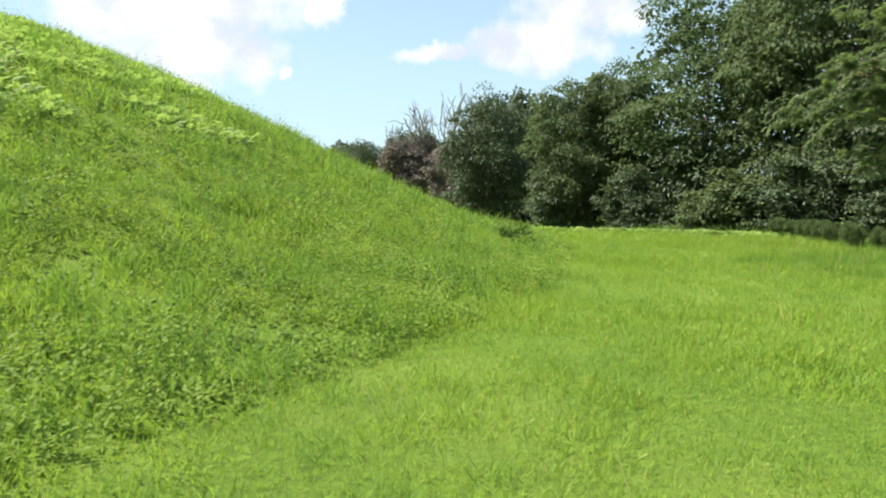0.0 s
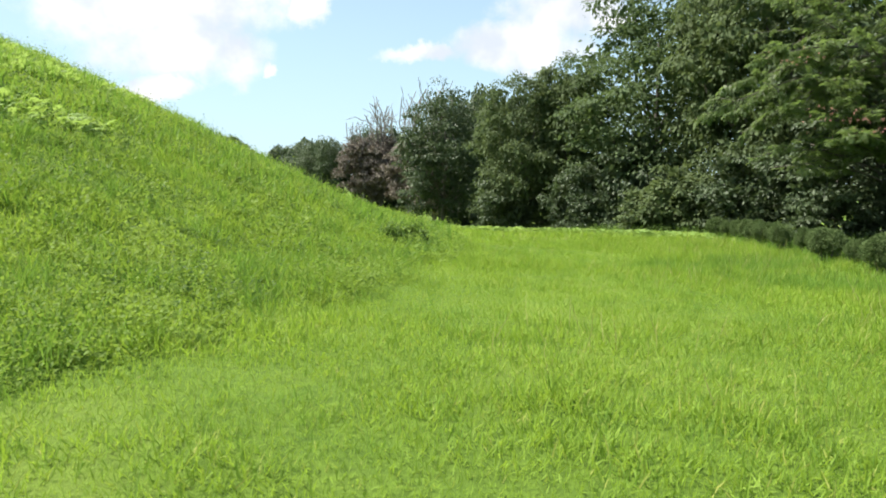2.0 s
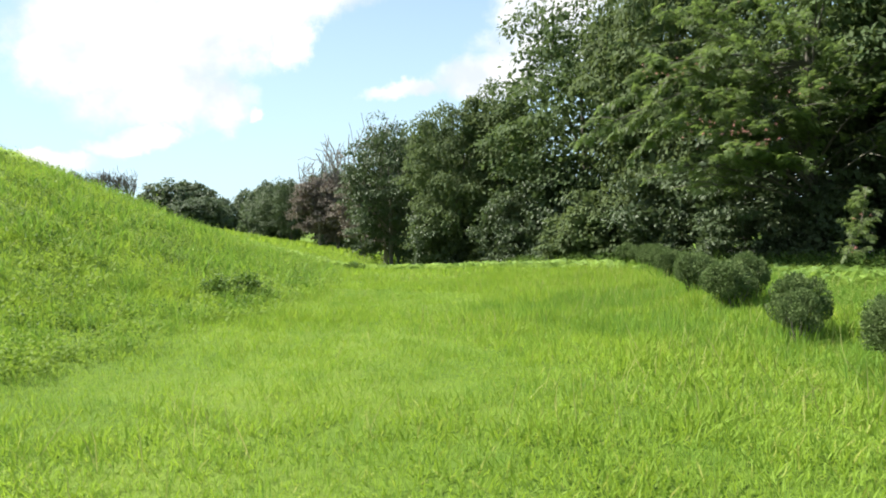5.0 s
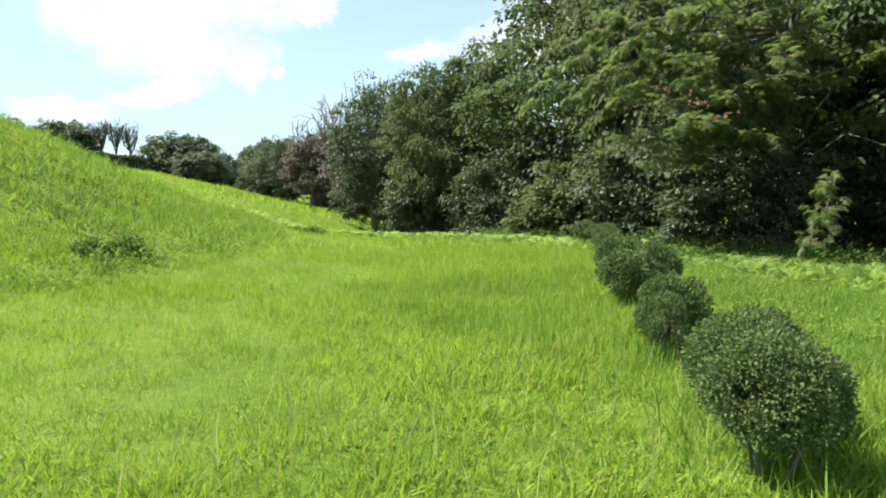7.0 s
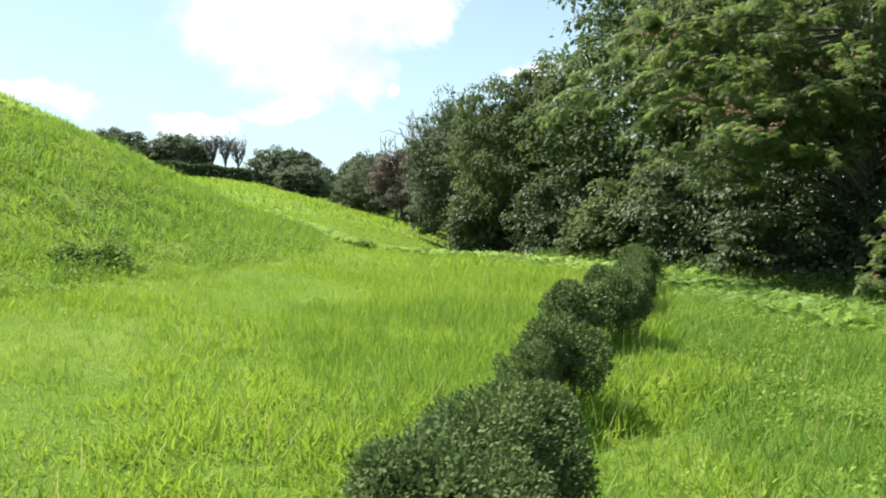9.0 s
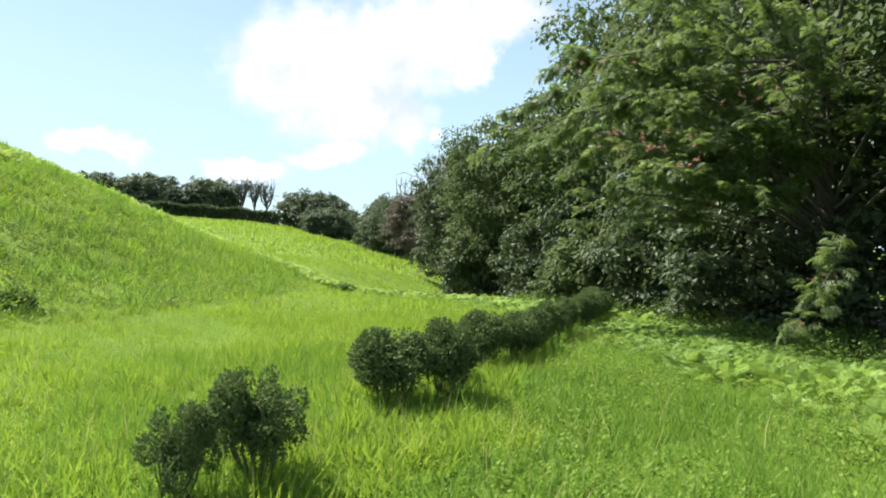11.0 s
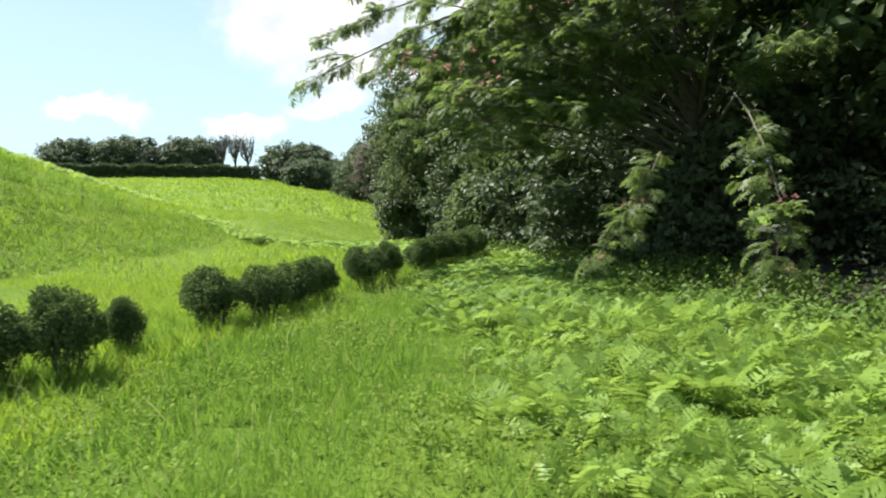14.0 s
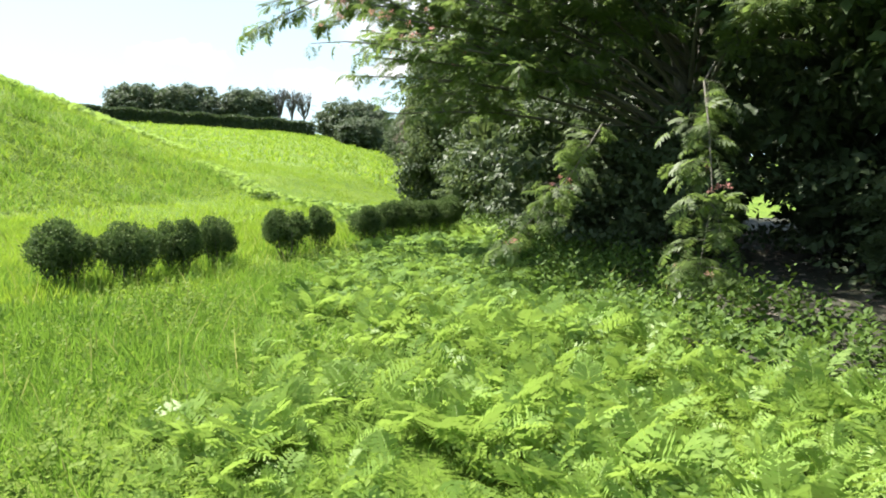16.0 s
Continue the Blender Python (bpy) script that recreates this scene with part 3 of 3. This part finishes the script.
# ---- clipped shrubs in a line ----
def shrub_foliage(rng, rx, rz, leaves, leaf, core, lumps, reach):
    """Leaves over a rounded core and the lumps that stand out of it. Big inner leaves are added to stop see-through."""
    lobes = [(np.zeros(3), core)]
    for _ in range(lumps):
        d = random_ways(1, rng)[0]
        d[2] = abs(d[2]) * 1.15 - 0.35
        lobes.append((unit(d) * reach, rng.uniform(0.16, 0.36)))
    total = sum(q * q for _, q in lobes)
    out = []
    for c, r in lobes:
        k = int(leaves * r * r / total)
        out.append(c + random_ways(k, rng) * r * rng.uniform(0.72, 1.14, (k, 1)))
    p = np.concatenate(out)
    p = p / np.maximum(np.linalg.norm(p, axis=1, keepdims=True) / 1.1, 1)
    nrm = unit(p)
    p = p * (rx, rx, rz)
    n = len(p)
    way = unit(nrm + rng.normal(size=(n, 3)) * 0.7 + (0, 0, 0.35))
    outer = scatter(LEAF2, frames_of(way, unit(nrm + rng.normal(size=(n, 3)) * 0.6 + (0, 0, 0.4)), rng.uniform(0.6, 1.35, n) * leaf), p)
    k = 1000
    q = random_ways(k, rng) * rng.uniform(0.2, 0.75, (k, 1)) * (rx, rx, rz) * core
    return joined([outer, scatter(LEAF2, frames_of(random_ways(k, rng), random_ways(k, rng), rng.uniform(0.05, 0.09, k)), q)])


def shrub(seed, label, low=0.18, leaves=7500, leaf=0.03, core=0.78, lumps=34, reach=0.76, stems=8):
    """A shrub of radius 0.34 and height 0.75."""
    rng = np.random.default_rng(seed)
    rx, top = 0.34, 0.75
    root = thing("clipped_shrub", pose(0, 0, 0), label, "shrub", "row of clipped shrubs")
    v, f = shrub_foliage(rng, rx, (top - low) / 2, leaves, leaf, core, lumps, reach)
    part("foliage", v + (0, 0, (top + low) / 2), f, BOX_LEAF, root)
    for i in range(stems):
        a = 2 * np.pi * (i + rng.uniform(0, 0.7)) / stems
        r = rng.uniform(0.35, 0.85) * rx
        v, f = limb((0.06 * math.cos(a), 0.06 * math.sin(a), -0.05), (r * math.cos(a), r * math.sin(a), low + 0.4), 0.012, 0.005, rng)
        part("stem", v, f, BARK, root)
    return root


def build_shrubs():
    kinds = [shrub(21, "broad dark green clipped shrub, leafy almost to the grass", 0.06, 21000, 0.021, 0.74, 60, 0.78),
             shrub(24, "ragged dark green shrub with bare stems showing", 0.05, 6600, 0.03, 0.46, 24, 0.82, 12),
             shrub(22, "rounded dark green clipped shrub on bare stems", 0.07, 9500, core=0.82),
             shrub(23, "rounded dark green clipped shrub on bare stems", 0.1, 9000, core=0.82, lumps=28)]
    rng = np.random.default_rng(5)
    used = set()
    for x, y, r, h, k in SHRUBS:
        m = pose(x, y, float(land(x, y)), 0, 0, rng.uniform(0, 360)) @ Matrix.Diagonal((r / 0.34 * rng.uniform(0.96, 1.05), r / 0.34 * rng.uniform(0.96, 1.05), h / 0.75, 1))
        if k in used:
            copy_thing(kinds[k], m @ Matrix.Diagonal([1 / q for q in kinds[k].scale] + [1]))
        else:
            used.add(k)
            kinds[k].matrix_basis = m


build_shrubs()


# ---- the wood ----
def crown(rng, lobes, clumps, per, leaf, flat=0.6, reach=0.5, template=LEAF2, droop=0.3):
    """Leaves in drooping bunches over the outside of rounded lobes. Larger inner leaves are added to block light."""
    area = np.array([l[3] * l[4] + l[3] * l[5] for l in lobes])
    which = rng.choice(len(lobes), clumps, p=area / area.sum())
    L = np.array(lobes)[which]
    d = random_ways(clumps, rng)
    c = L[:, :3] + d * L[:, 3:] * rng.uniform(0.75, 1.1, (clumps, 1))
    keep = np.ones(clumps, bool)
    for i, l in enumerate(lobes):
        inside = np.linalg.norm((c - l[:3]) / l[3:], axis=1) < 0.7
        keep &= ~(inside & (which != i))
    c, d = c[keep], d[keep]
    n = len(c) * per
    c, d = np.repeat(c, per, 0), np.repeat(d, per, 0)
    size = np.repeat(rng.uniform(0.55, 1.35, n // per), per)[:, None] * reach
    off = random_ways(n, rng)
    off[:, 2] = np.abs(off[:, 2]) * 1.1 - 0.35
    off *= rng.uniform(0.45, 1.05, (n, 1))
    p = c + off * size * (1, 1, flat)
    way = unit(off * (1, 1, 0.4) + rng.normal(size=(n, 3)) * 0.35 + (0, 0, -droop - 0.15))
    nrm = unit(off * 0.9 + d * 0.25 + rng.normal(size=(n, 3)) * 0.35 + (0, 0, 0.5))
    leaves = scatter(template, frames_of(way, nrm, rng.uniform(0.6, 1.3, n) * leaf), p)
    k = 1600
    heart = np.array(lobes)[rng.choice(len(lobes), k, p=area / area.sum())]
    q = heart[:, :3] + random_ways(k, rng) * heart[:, 3:] * rng.uniform(0.25, 0.62, (k, 1))
    inner = scatter(template, frames_of(random_ways(k, rng), random_ways(k, rng), rng.uniform(1.4, 2.3, k) * leaf), q)
    return joined([leaves, inner])


def lobes_for(rng, r, h, low, n=13):
    """Lobes round an egg-shaped crown of radius r, from low to h."""
    mid, half = (h + low) / 2, (h - low) / 2
    out = [(0, 0, mid, r * 0.72, r * 0.72, half * 0.8)]
    for i in range(n):
        a = i * 2.4 + rng.uniform(-0.4, 0.4)
        z = -0.85 + 1.7 * (i + 0.5) / n
        q = math.sqrt(max(0.05, 1 - z * z)) * (0.66 if z > 0 else 0.74)
        s = rng.uniform(0.36, 0.52) * r
        out.append((r * q * math.cos(a), r * q * math.sin(a), mid + z * half * 0.78, s, s, s * rng.uniform(0.7, 0.95)))
    return out


def tree(seed, r, h, low, mat, label, clumps=420, per=48, leaf=0.15, flat=0.6, reach=0.55, trunk=0.17, bulges=13):
    rng = np.random.default_rng(seed)
    root = thing("tree", pose(0, 0, 0), label, "tree", "trees of the wood")
    lobes = lobes_for(rng, r, h, low, bulges)
    part("crown", *crown(rng, lobes, clumps, per, leaf, flat, reach), mat, root)
    part("trunk", *limb((0, 0, -0.3), (rng.uniform(-.3, .3), rng.uniform(-.3, .3), h * 0.72), trunk, trunk * 0.35, rng, 0.08, 9), BARK, root)
    for l in lobes[3::2]:
        a = max(0.8, l[2] * 0.5)
        part("limb", *limb((0, 0, a), l[:3], trunk * 0.4, trunk * 0.12, rng, 0.25), BARK, root)
    return root


def place(kind, size, spots):
    """The first of a kind and its copies: x, y, radius, height of the top and turn; size is the kind's own radius and height."""
    base = None
    for x, y, r, top, turn in spots:
        g = float(land(x, y))
        m = pose(x, y, g, 0, 0, turn) @ Matrix.Diagonal((r / size[0], r / size[0], (top - g) / size[1], 1))
        if base is None:
            kind.matrix_basis = m
            base = Matrix.Diagonal([1 / q for q in kind.scale] + [1])
        else:
            copy_thing(kind, m @ base)


def build_wood():
    big = tree(31, 4.0, 11.5, 0.3, BROAD, "tall broadleaf tree with a dense green crown", 540, 60, 0.2, reach=0.8)
    place(big, (4.0, 11.5), [(13.0, 34.4, 4.2, 11.8, 0), (18.2, 31.5, 4.2, 14.2, 120), (21.0, 25.5, 4.2, 13.6, 200), (25.0, 18.5, 4.0, 10.5, 40), (28.5, 12, 4.5, 10.5, 70)])
    mid = tree(32, 3.4, 8.6, 0.1, OLIVE, "broadleaf tree with a rounded olive green crown", 400, 66, 0.19, reach=0.75)
    place(mid, (3.4, 8.6), [(9.7, 38.2, 2.7, 8.7, 0), (15.3, 28.2, 3.3, 12.0, 90), (23.0, 15.2, 3.2, 8.4, 150), (7.2, 38.6, 2.5, 8.0, 75)])
    dim = tree(33, 3.2, 8.0, 0.05, DARK, "dark glossy evergreen tree at the wood edge", 440, 60, 0.175, reach=0.66)
    place(dim, (3.2, 8.0), [(16.7, 23.2, 3.0, 7.4, 0), (3.2, 51.0, 3.0, 8.7, 60), (20.8, 20.8, 2.9, 8.2, 130), (10.5, 48, 3.4, 9, 250), (-8.5, 76.6, 1.9, 6.5, 20), (-10.6, 80, 2.4, 6.0, 200)])
    low = tree(34, 1.6, 3.0, -0.1, DARK, "dark leafy undergrowth shrub at the wood edge", 130, 52, 0.14, reach=0.45, trunk=0.05)
    # the last three are added to keep the hollow under the trees dark
    place(low, (1.6, 3.0), [(14.6, 22.0, 1.5, 2.4, 0), (13.6, 25.2, 1.6, 3.0, 100), (19.5, 22.6, 1.5, 2.4, 200), (22.6, 21.0, 1.8, 3.0, 300), (25.0, 19.5, 1.8, 3.2, 30), (19.4, 21.2, 1.6, 2.6, 130), (27.0, 16.8, 1.9, 3.2, 230), (11.6, 32.4, 2.0, 3.8, 40), (9.6, 34.2, 1.6, 2.6, 170), (6.2, 38.2, 1.5, 2.4, 10), (16.1, 20.9, 1.2, 1.9, 80), (21.0, 17.6, 1.3, 1.5, 20), (22.6, 15.8, 1.4, 1.7, 110), (19.4, 18.8, 1.2, 1.5, 250)])
    over = tree(36, 3.8, 9.0, 2.7, BROAD, "tall dark tree whose crown overhangs the fern bed", 400, 64, 0.19, reach=0.7)
    place(over, (3.8, 9.0), [(21.4, 17.0, 3.9, 9.4, 0), (25.5, 15.0, 4.0, 9.4, 100), (20.3, 19.4, 4.3, 9.8, 220), (21.5, 22.5, 3.8, 9.5, 300)])
    pale = tree(35, 1.5, 2.6, -0.1, OLIVE, "drooping grey-green bush under the trees", 120, 70, 0.17, reach=0.5, trunk=0.05)
    place(pale, (1.5, 2.6), [(12.0, 27.6, 1.5, 2.3, 0), (11.3, 29.0, 1.3, 1.5, 140)])


build_wood()


def build_far():
    rng = np.random.default_rng(41)
    far = tree(42, 4.0, 5.6, -0.5, HAZY_LEAF, "distant rounded green tree, haze painted into its leaf colour", 560, 44, 0.36, flat=0.95, reach=0.62, bulges=30)
    place(far, (4.0, 5.6), [(-58.5, 92, 4.0, 9.9, 0), (-50.2, 93.2, 4.1, 9.8, 80), (-43.2, 97.6, 4.2, 9.5, 170), (-31.3, 108, 5.1, 8.4, 220), (-21, 112, 3.6, 6.8, 290), (-25.5, 106, 3.0, 5.6, 10),
                            (-24, 96, 3.4, 5.4, 100), (-12, 86, 3.6, 6.3, 300), (-3, 78, 4, 7.0, 100), (7, 62, 4.5, 9, 30)])
    # the clipped hedge along the top of the far slope
    a, b = np.array([-31.0, 95.0]), np.array([-66.0, 70.0])
    n = 30000
    s = rng.random(n)
    side = np.array([-0.58, 0.81])
    u, w = rng.uniform(-0.7, 0.7, n), rng.uniform(0, 1.5, n)
    face = rng.integers(0, 3, n)
    u = np.where(face == 0, -0.7, u)
    w = np.where(face == 1, 1.5, w) + 0.12 * np.sin(s * 60)
    p = a + (b - a) * s[:, None] + side * u[:, None] + rng.normal(size=(n, 2)) * 0.05
    z = land(p[:, 0], p[:, 1]) + w
    v, f = scatter(LEAF2, frames_of(random_ways(n, rng), rng.normal(size=(n, 3)) + (0, 0, 1), rng.uniform(0.2, 0.4, n)), np.concatenate([p, z[:, None]], 1))
    tagged(part("hedge", v, f, DARK), "long clipped dark green hedge atop the far slope", "hedge")


build_far()


# ---- the silk tree that leans out of the wood ----
def spray(points, rng, n, size, spread=0.5, hang=0.25):
    """Feathery leaves along a twig, to both sides of it and drooping."""
    p = np.asarray(points, float)
    s = rng.uniform(0, len(p) - 1.001, n)
    i = s.astype(int)
    at = p[i] + (p[i + 1] - p[i]) * (s - i)[:, None]
    way = unit(p[i + 1] - p[i])
    out = np.cross(way, (0, 0, 1.0)) * rng.choice([-1, 1], n)[:, None]
    d = unit(out * spread + way * 0.6 + rng.normal(size=(n, 3)) * 0.3 + (0, 0, -hang))
    up = unit(rng.normal(size=(n, 3)) * 0.3 + (0, 0, 1) + way * 0.2)
    return scatter(SILK_FROND, frames_of(d, up, rng.uniform(0.65, 1.25, n) * size), at + rng.normal(size=(n, 3)) * 0.04)


def arch(a, b, sag, steps=7):
    s = np.linspace(0, 1, steps)[:, None]
    p = np.asarray(a, float) + (np.asarray(b, float) - np.asarray(a, float)) * s
    p[:, 2] += sag * np.sin(s[:, 0] * math.pi)
    return p


def build_silk_tree():
    rng = np.random.default_rng(51)
    foot = np.array([16.6, 21.6, float(land(16.6, 21.6))])
    root = thing("silk_tree", pose(*foot), "spreading silk tree with feathery green leaves and pink flowers", "tree")
    heads, wood = [], []
    part("trunk", *limb((0, 0, -0.3), (-0.6, -0.6, 6.2), 0.19, 0.07, rng, 0.12, 9), BARK, root)
    main = [(9.3, 19.7, 3.2), (9.9, 19.5, 4.0), (10.9, 20.5, 2.9), (10.6, 19.3, 4.7), (10.4, 20.2, 3.4), (12.6, 17.8, 2.75), (12.2, 18.4, 2.6), (13.0, 19.4, 2.6), (13.4, 19.5, 4.8), (14.8, 19.7, 3.4),
            (11.2, 19.6, 5.2), (11.8, 18.8, 4.3), (13.8, 18.6, 6.2), (12.6, 20.2, 6.6), (15.0, 18.2, 5.0), (16.4, 18.0, 4.2), (17.6, 18.2, 5.6), (15.4, 19.4, 7.4),
            (18.8, 18.8, 4.0), (13.4, 21.2, 8.0), (16.6, 20.0, 8.6), (19.0, 19.6, 7.0), (14.2, 18.4, 3.6), (11.4, 19.0, 3.5), (12.0, 18.6, 3.2), (11.3, 19.6, 2.5), (12.5, 18.9, 3.7), (13.2, 18.4, 3.3), (13.7, 18.3, 2.5), (12.1, 19.3, 1.9), (14.2, 18.0, 4.3), (11.9, 19.8, 4.9), (13.0, 18.9, 5.4), (11.6, 21.0, 4.4), (17.0, 17.4, 3.0), (14.6, 20.6, 8.8), (12.2, 21.8, 7.0)]
    for k, end in enumerate(main):
        end = np.array(end) - foot
        z0 = min(5.8, max(1.4, end[2] * 0.6))
        if k < 5:
            z0 = 5.4
        start = np.array([-0.1 * z0, -0.1 * z0, z0])
        bow = arch(start, end, 0.35)
        wood.append(tube(bow, np.linspace(0.04, 0.008, len(bow)), 5))
        twigs = []
        for _ in range(7):
            s = rng.uniform(0.5, 0.95)
            i = int(s * 6)
            o = bow[i]
            tip = o + (end - start) / np.linalg.norm(end - start) * rng.uniform(0.0, 0.5) + rng.normal(size=3) * ((0.75, 0.75, 0.16) if k > 4 else (0.32, 0.32, 0.14))
            tip[0] = max(tip[0], end[0] - 0.25)
            tip[2] = min(tip[2], end[2] + 0.45)
            t = arch(o, tip, 0.12, 5)
            twigs.append(t)
            wood.append(tube(t, np.linspace(0.014, 0.005, 5), 4))
        heads.append(spray(bow[2:], rng, 64, 0.3, 0.5, 0.6) if k < 5 else spray(bow[3:], rng, 40, 0.32))
        if k < 5:
            heads.append(spray(bow[5:], rng, 34, 0.3, 0.4, 0.7))
        for t in twigs:
            heads.append(spray(t, rng, 40, 0.2))
    part("crown", *joined(heads), SILK, root)
    for v, f in wood[::8]:
        part("limb", v, f, BARK, root)
    for i, (v, f) in enumerate(wood):
        if i % 8:
            part("twig", v, f, BARK, root)
    # two low boughs that hang in front of the dark of the wood
    for path, n, knots in (([(16.0, 20.1, 1.75), (15.35, 17.75, 1.7), (15.1, 17.5, 1.2), (14.8, 17.2, 0.75), (14.4, 17.0, 0.3)], 22, 0.25),
                           ([(16.6, 19.6, 2.6), (16.4, 17.6, 2.15), (16.45, 16.8, 1.6), (16.5, 16.4, 1.0), (16.42, 16.3, 0.3)], 26, 0.25)):
        p = np.array(path) - foot
        part("bough", *tube(p, np.linspace(0.013, 0.004, len(p)), 5), BARK, root, "thin hanging bough")
        for _ in range(n):
            q = rng.uniform(1, len(p) - 1.01)
            o = p[int(q)] + (p[int(q) + 1] - p[int(q)]) * (q % 1)
            side = unit(np.array([rng.normal(), rng.normal() * 0.7, rng.uniform(-0.5, 0.5)]))
            t = arch(o, o + side * rng.uniform(0.15, 0.42) - (0, 0, 0.06), 0.05, 4)
            part("twig", *tube(t, np.linspace(0.005, 0.002, 4), 3), BARK, root)
            part("spray", *spray(t, rng, 7, knots, 0.8, 0.45), SILK, root)
    p = np.array([(13.7, 21.6, 4.35), (12.9, 20.6, 4.0), (12.2, 19.6, 3.7)]) - foot
    part("bough", *tube(p, (0.03, 0.02, 0.012), 5), PALE, root, "thin pale bare bough")
    # pink tufts
    tuft = np.array([(0, 0, 0), (-0.05, 0, 1), (0.05, 0, 1)]), np.array([(0, 1, 2)])
    spots = []
    for c, n in (((12.6, 17.8, 2.95), 26), ((11.8, 18.2, 3.1), 10), ((13.0, 19.4, 2.85), 10), ((14.9, 17.3, 1.05), 4), ((14.5, 17.05, 0.4), 4), ((16.5, 16.45, 1.1), 4), ((16.4, 16.3, 0.35), 3), ((11.6, 18.8, 4.6), 14), ((13.8, 18.6, 6.4), 10), ((14.3, 18.3, 3.9), 10)):
        spots.append(np.array(c) - foot + rng.normal(size=(n, 3)) * ((0.38, 0.3, 0.14) if n > 5 else (0.12, 0.12, 0.1)))
    spots = np.repeat(np.concatenate(spots), 16, 0)
    d = unit(rng.normal(size=spots.shape) + (0, 0, 0.7))
    turns = frames_of(np.cross(d, rng.normal(size=d.shape)), d, np.full(len(d), 0.045))
    part("blossom", *scatter(tuft, turns, spots), PINK, root, "pink silky flower tufts")


build_silk_tree()


# ---- bare and withered trees beyond the slope ----
def build_bare_trees():
    rng = np.random.default_rng(61)
    for x, y, h, spread, leafy in ((0.6, 60, 9.6, 1.7, 0.62), (-2.4, 66, 9.6, 1.8, 0.66), (2.6, 55, 9.2, 1.6, 0.6), (-4.0, 66, 7.0, 1.8, 0.8), (-38.6, 98.6, 9.9, 1.4, 0.0), (-36.8, 98.9, 9.4, 1.4, 0.0), (-35.0, 99.2, 9.0, 1.4, 0.0)):
        h -= float(land(x, y))
        root = thing("bare_tree", pose(x, y, float(land(x, y))), "withered tree with bare pale branches" if leafy else "distant leafless tree with upright branches", "tree", "withered trees")
        part("trunk", *limb((0, 0, -0.3), (0.2, 0, h * 0.55), 0.17, 0.1, rng, 0.1, 7), PALE if leafy else BARK, root)
        twigs = []
        for k in range(9 if leafy else 17):
            a = k * 2.4
            base = np.array([0.1, 0, h * rng.uniform(0.25, 0.55)])
            tip = np.array([spread * math.cos(a) * rng.uniform(0.4, 1), spread * math.sin(a) * rng.uniform(0.4, 1), h * rng.uniform(0.8, 1.0)])
            part("limb", *limb(base, tip, 0.08, 0.03, rng, 0.18), PALE if leafy else BARK, root)
            for _ in range(7):
                o = base + (tip - base) * rng.uniform(0.4, 0.9)
                twigs.append(limb(o, o + rng.normal(size=3) * 0.55 + (0, 0, rng.uniform(0.3, 0.9)), 0.035, 0.018, rng, 0.2, 4))
        for v, f in twigs:
            part("twig", v, f, PALE if leafy else BARK, root)
        if leafy:
            part("withered_foliage", *crown(rng, lobes_for(rng, 2.2, h * leafy + 0.8, 0.0, 9), 150, 50, 0.2, 0.7, 0.6), BROWN, root, "brown withered foliage")


build_bare_trees()


# ---- rank growth ----
def build_clumps():
    rng = np.random.default_rng(71)
    for x, y, r, tall in ((1.9, 16.4, 0.45, 0.5), (1.5, 16.0, 0.4, 0.42), (2.6, 30.9, 0.5, 0.35)):
        root = thing("weed_clump", pose(x, y, float(land(x, y))), "clump of rank dark green weeds on the slope", "weeds", "weed clumps on the mound")
        n = 80
        d = rng.normal(size=(n, 2)) * r * 0.45
        v, f = forbs(x + d[:, 0], y + d[:, 1], tall * rng.uniform(0.5, 1.1, n) * np.exp(-(d ** 2).sum(1) / r ** 2), 12, 0.1, rng)
        part("foliage", v - (x, y, float(land(x, y))), f, RANK, root)
    # broad-leaved growth between the shrubs and the ferns
    n = 6500
    x, y = rng.uniform(10.6, 17, n), rng.uniform(8.5, 18.5, n)
    keep = (x > 9.6 + 0.1 * y) & ~in_wood(x, y) & (patchy(x, y, 1.4, 2.0) + rng.random(n) > np.where(in_ferns(x, y), 1.0, 1.1))
    x, y = x[keep], y[keep]
    tagged(part("meadow_weeds", *forbs(x, y, rng.uniform(0.08, 0.26, len(x)), 9, 0.042, rng), WEED), "small broad-leaved weeds among the meadow grass", "weeds", kind="stuff")


build_clumps()


def build_stalks():
    """Pale seed stalks that stand over the grass."""
    rng = np.random.default_rng(81)
    n = 5200
    x, y = rng.uniform(-3, 17, n), rng.uniform(3, 22, n)
    keep = (ahead(x, y) > 1.8) & (mound(x, y) < 3) & ~in_ferns(x, y) & (patchy(x, y, 0.6, 3.0) + 0.6 * np.clip((x - 5) / 4, -0.5, 1) + rng.random(n) * 0.5 > 0.95)
    x, y = x[keep], y[keep]
    v, f = blades(BLADE3, x, y, rng.uniform(0.2, 0.42, len(x)), 0.3, rng, 0.32)
    tagged(part("seed_stalks", v, f, STRAW), "pale dry grass stalks above the meadow grass", "grass", kind="stuff")


build_stalks()
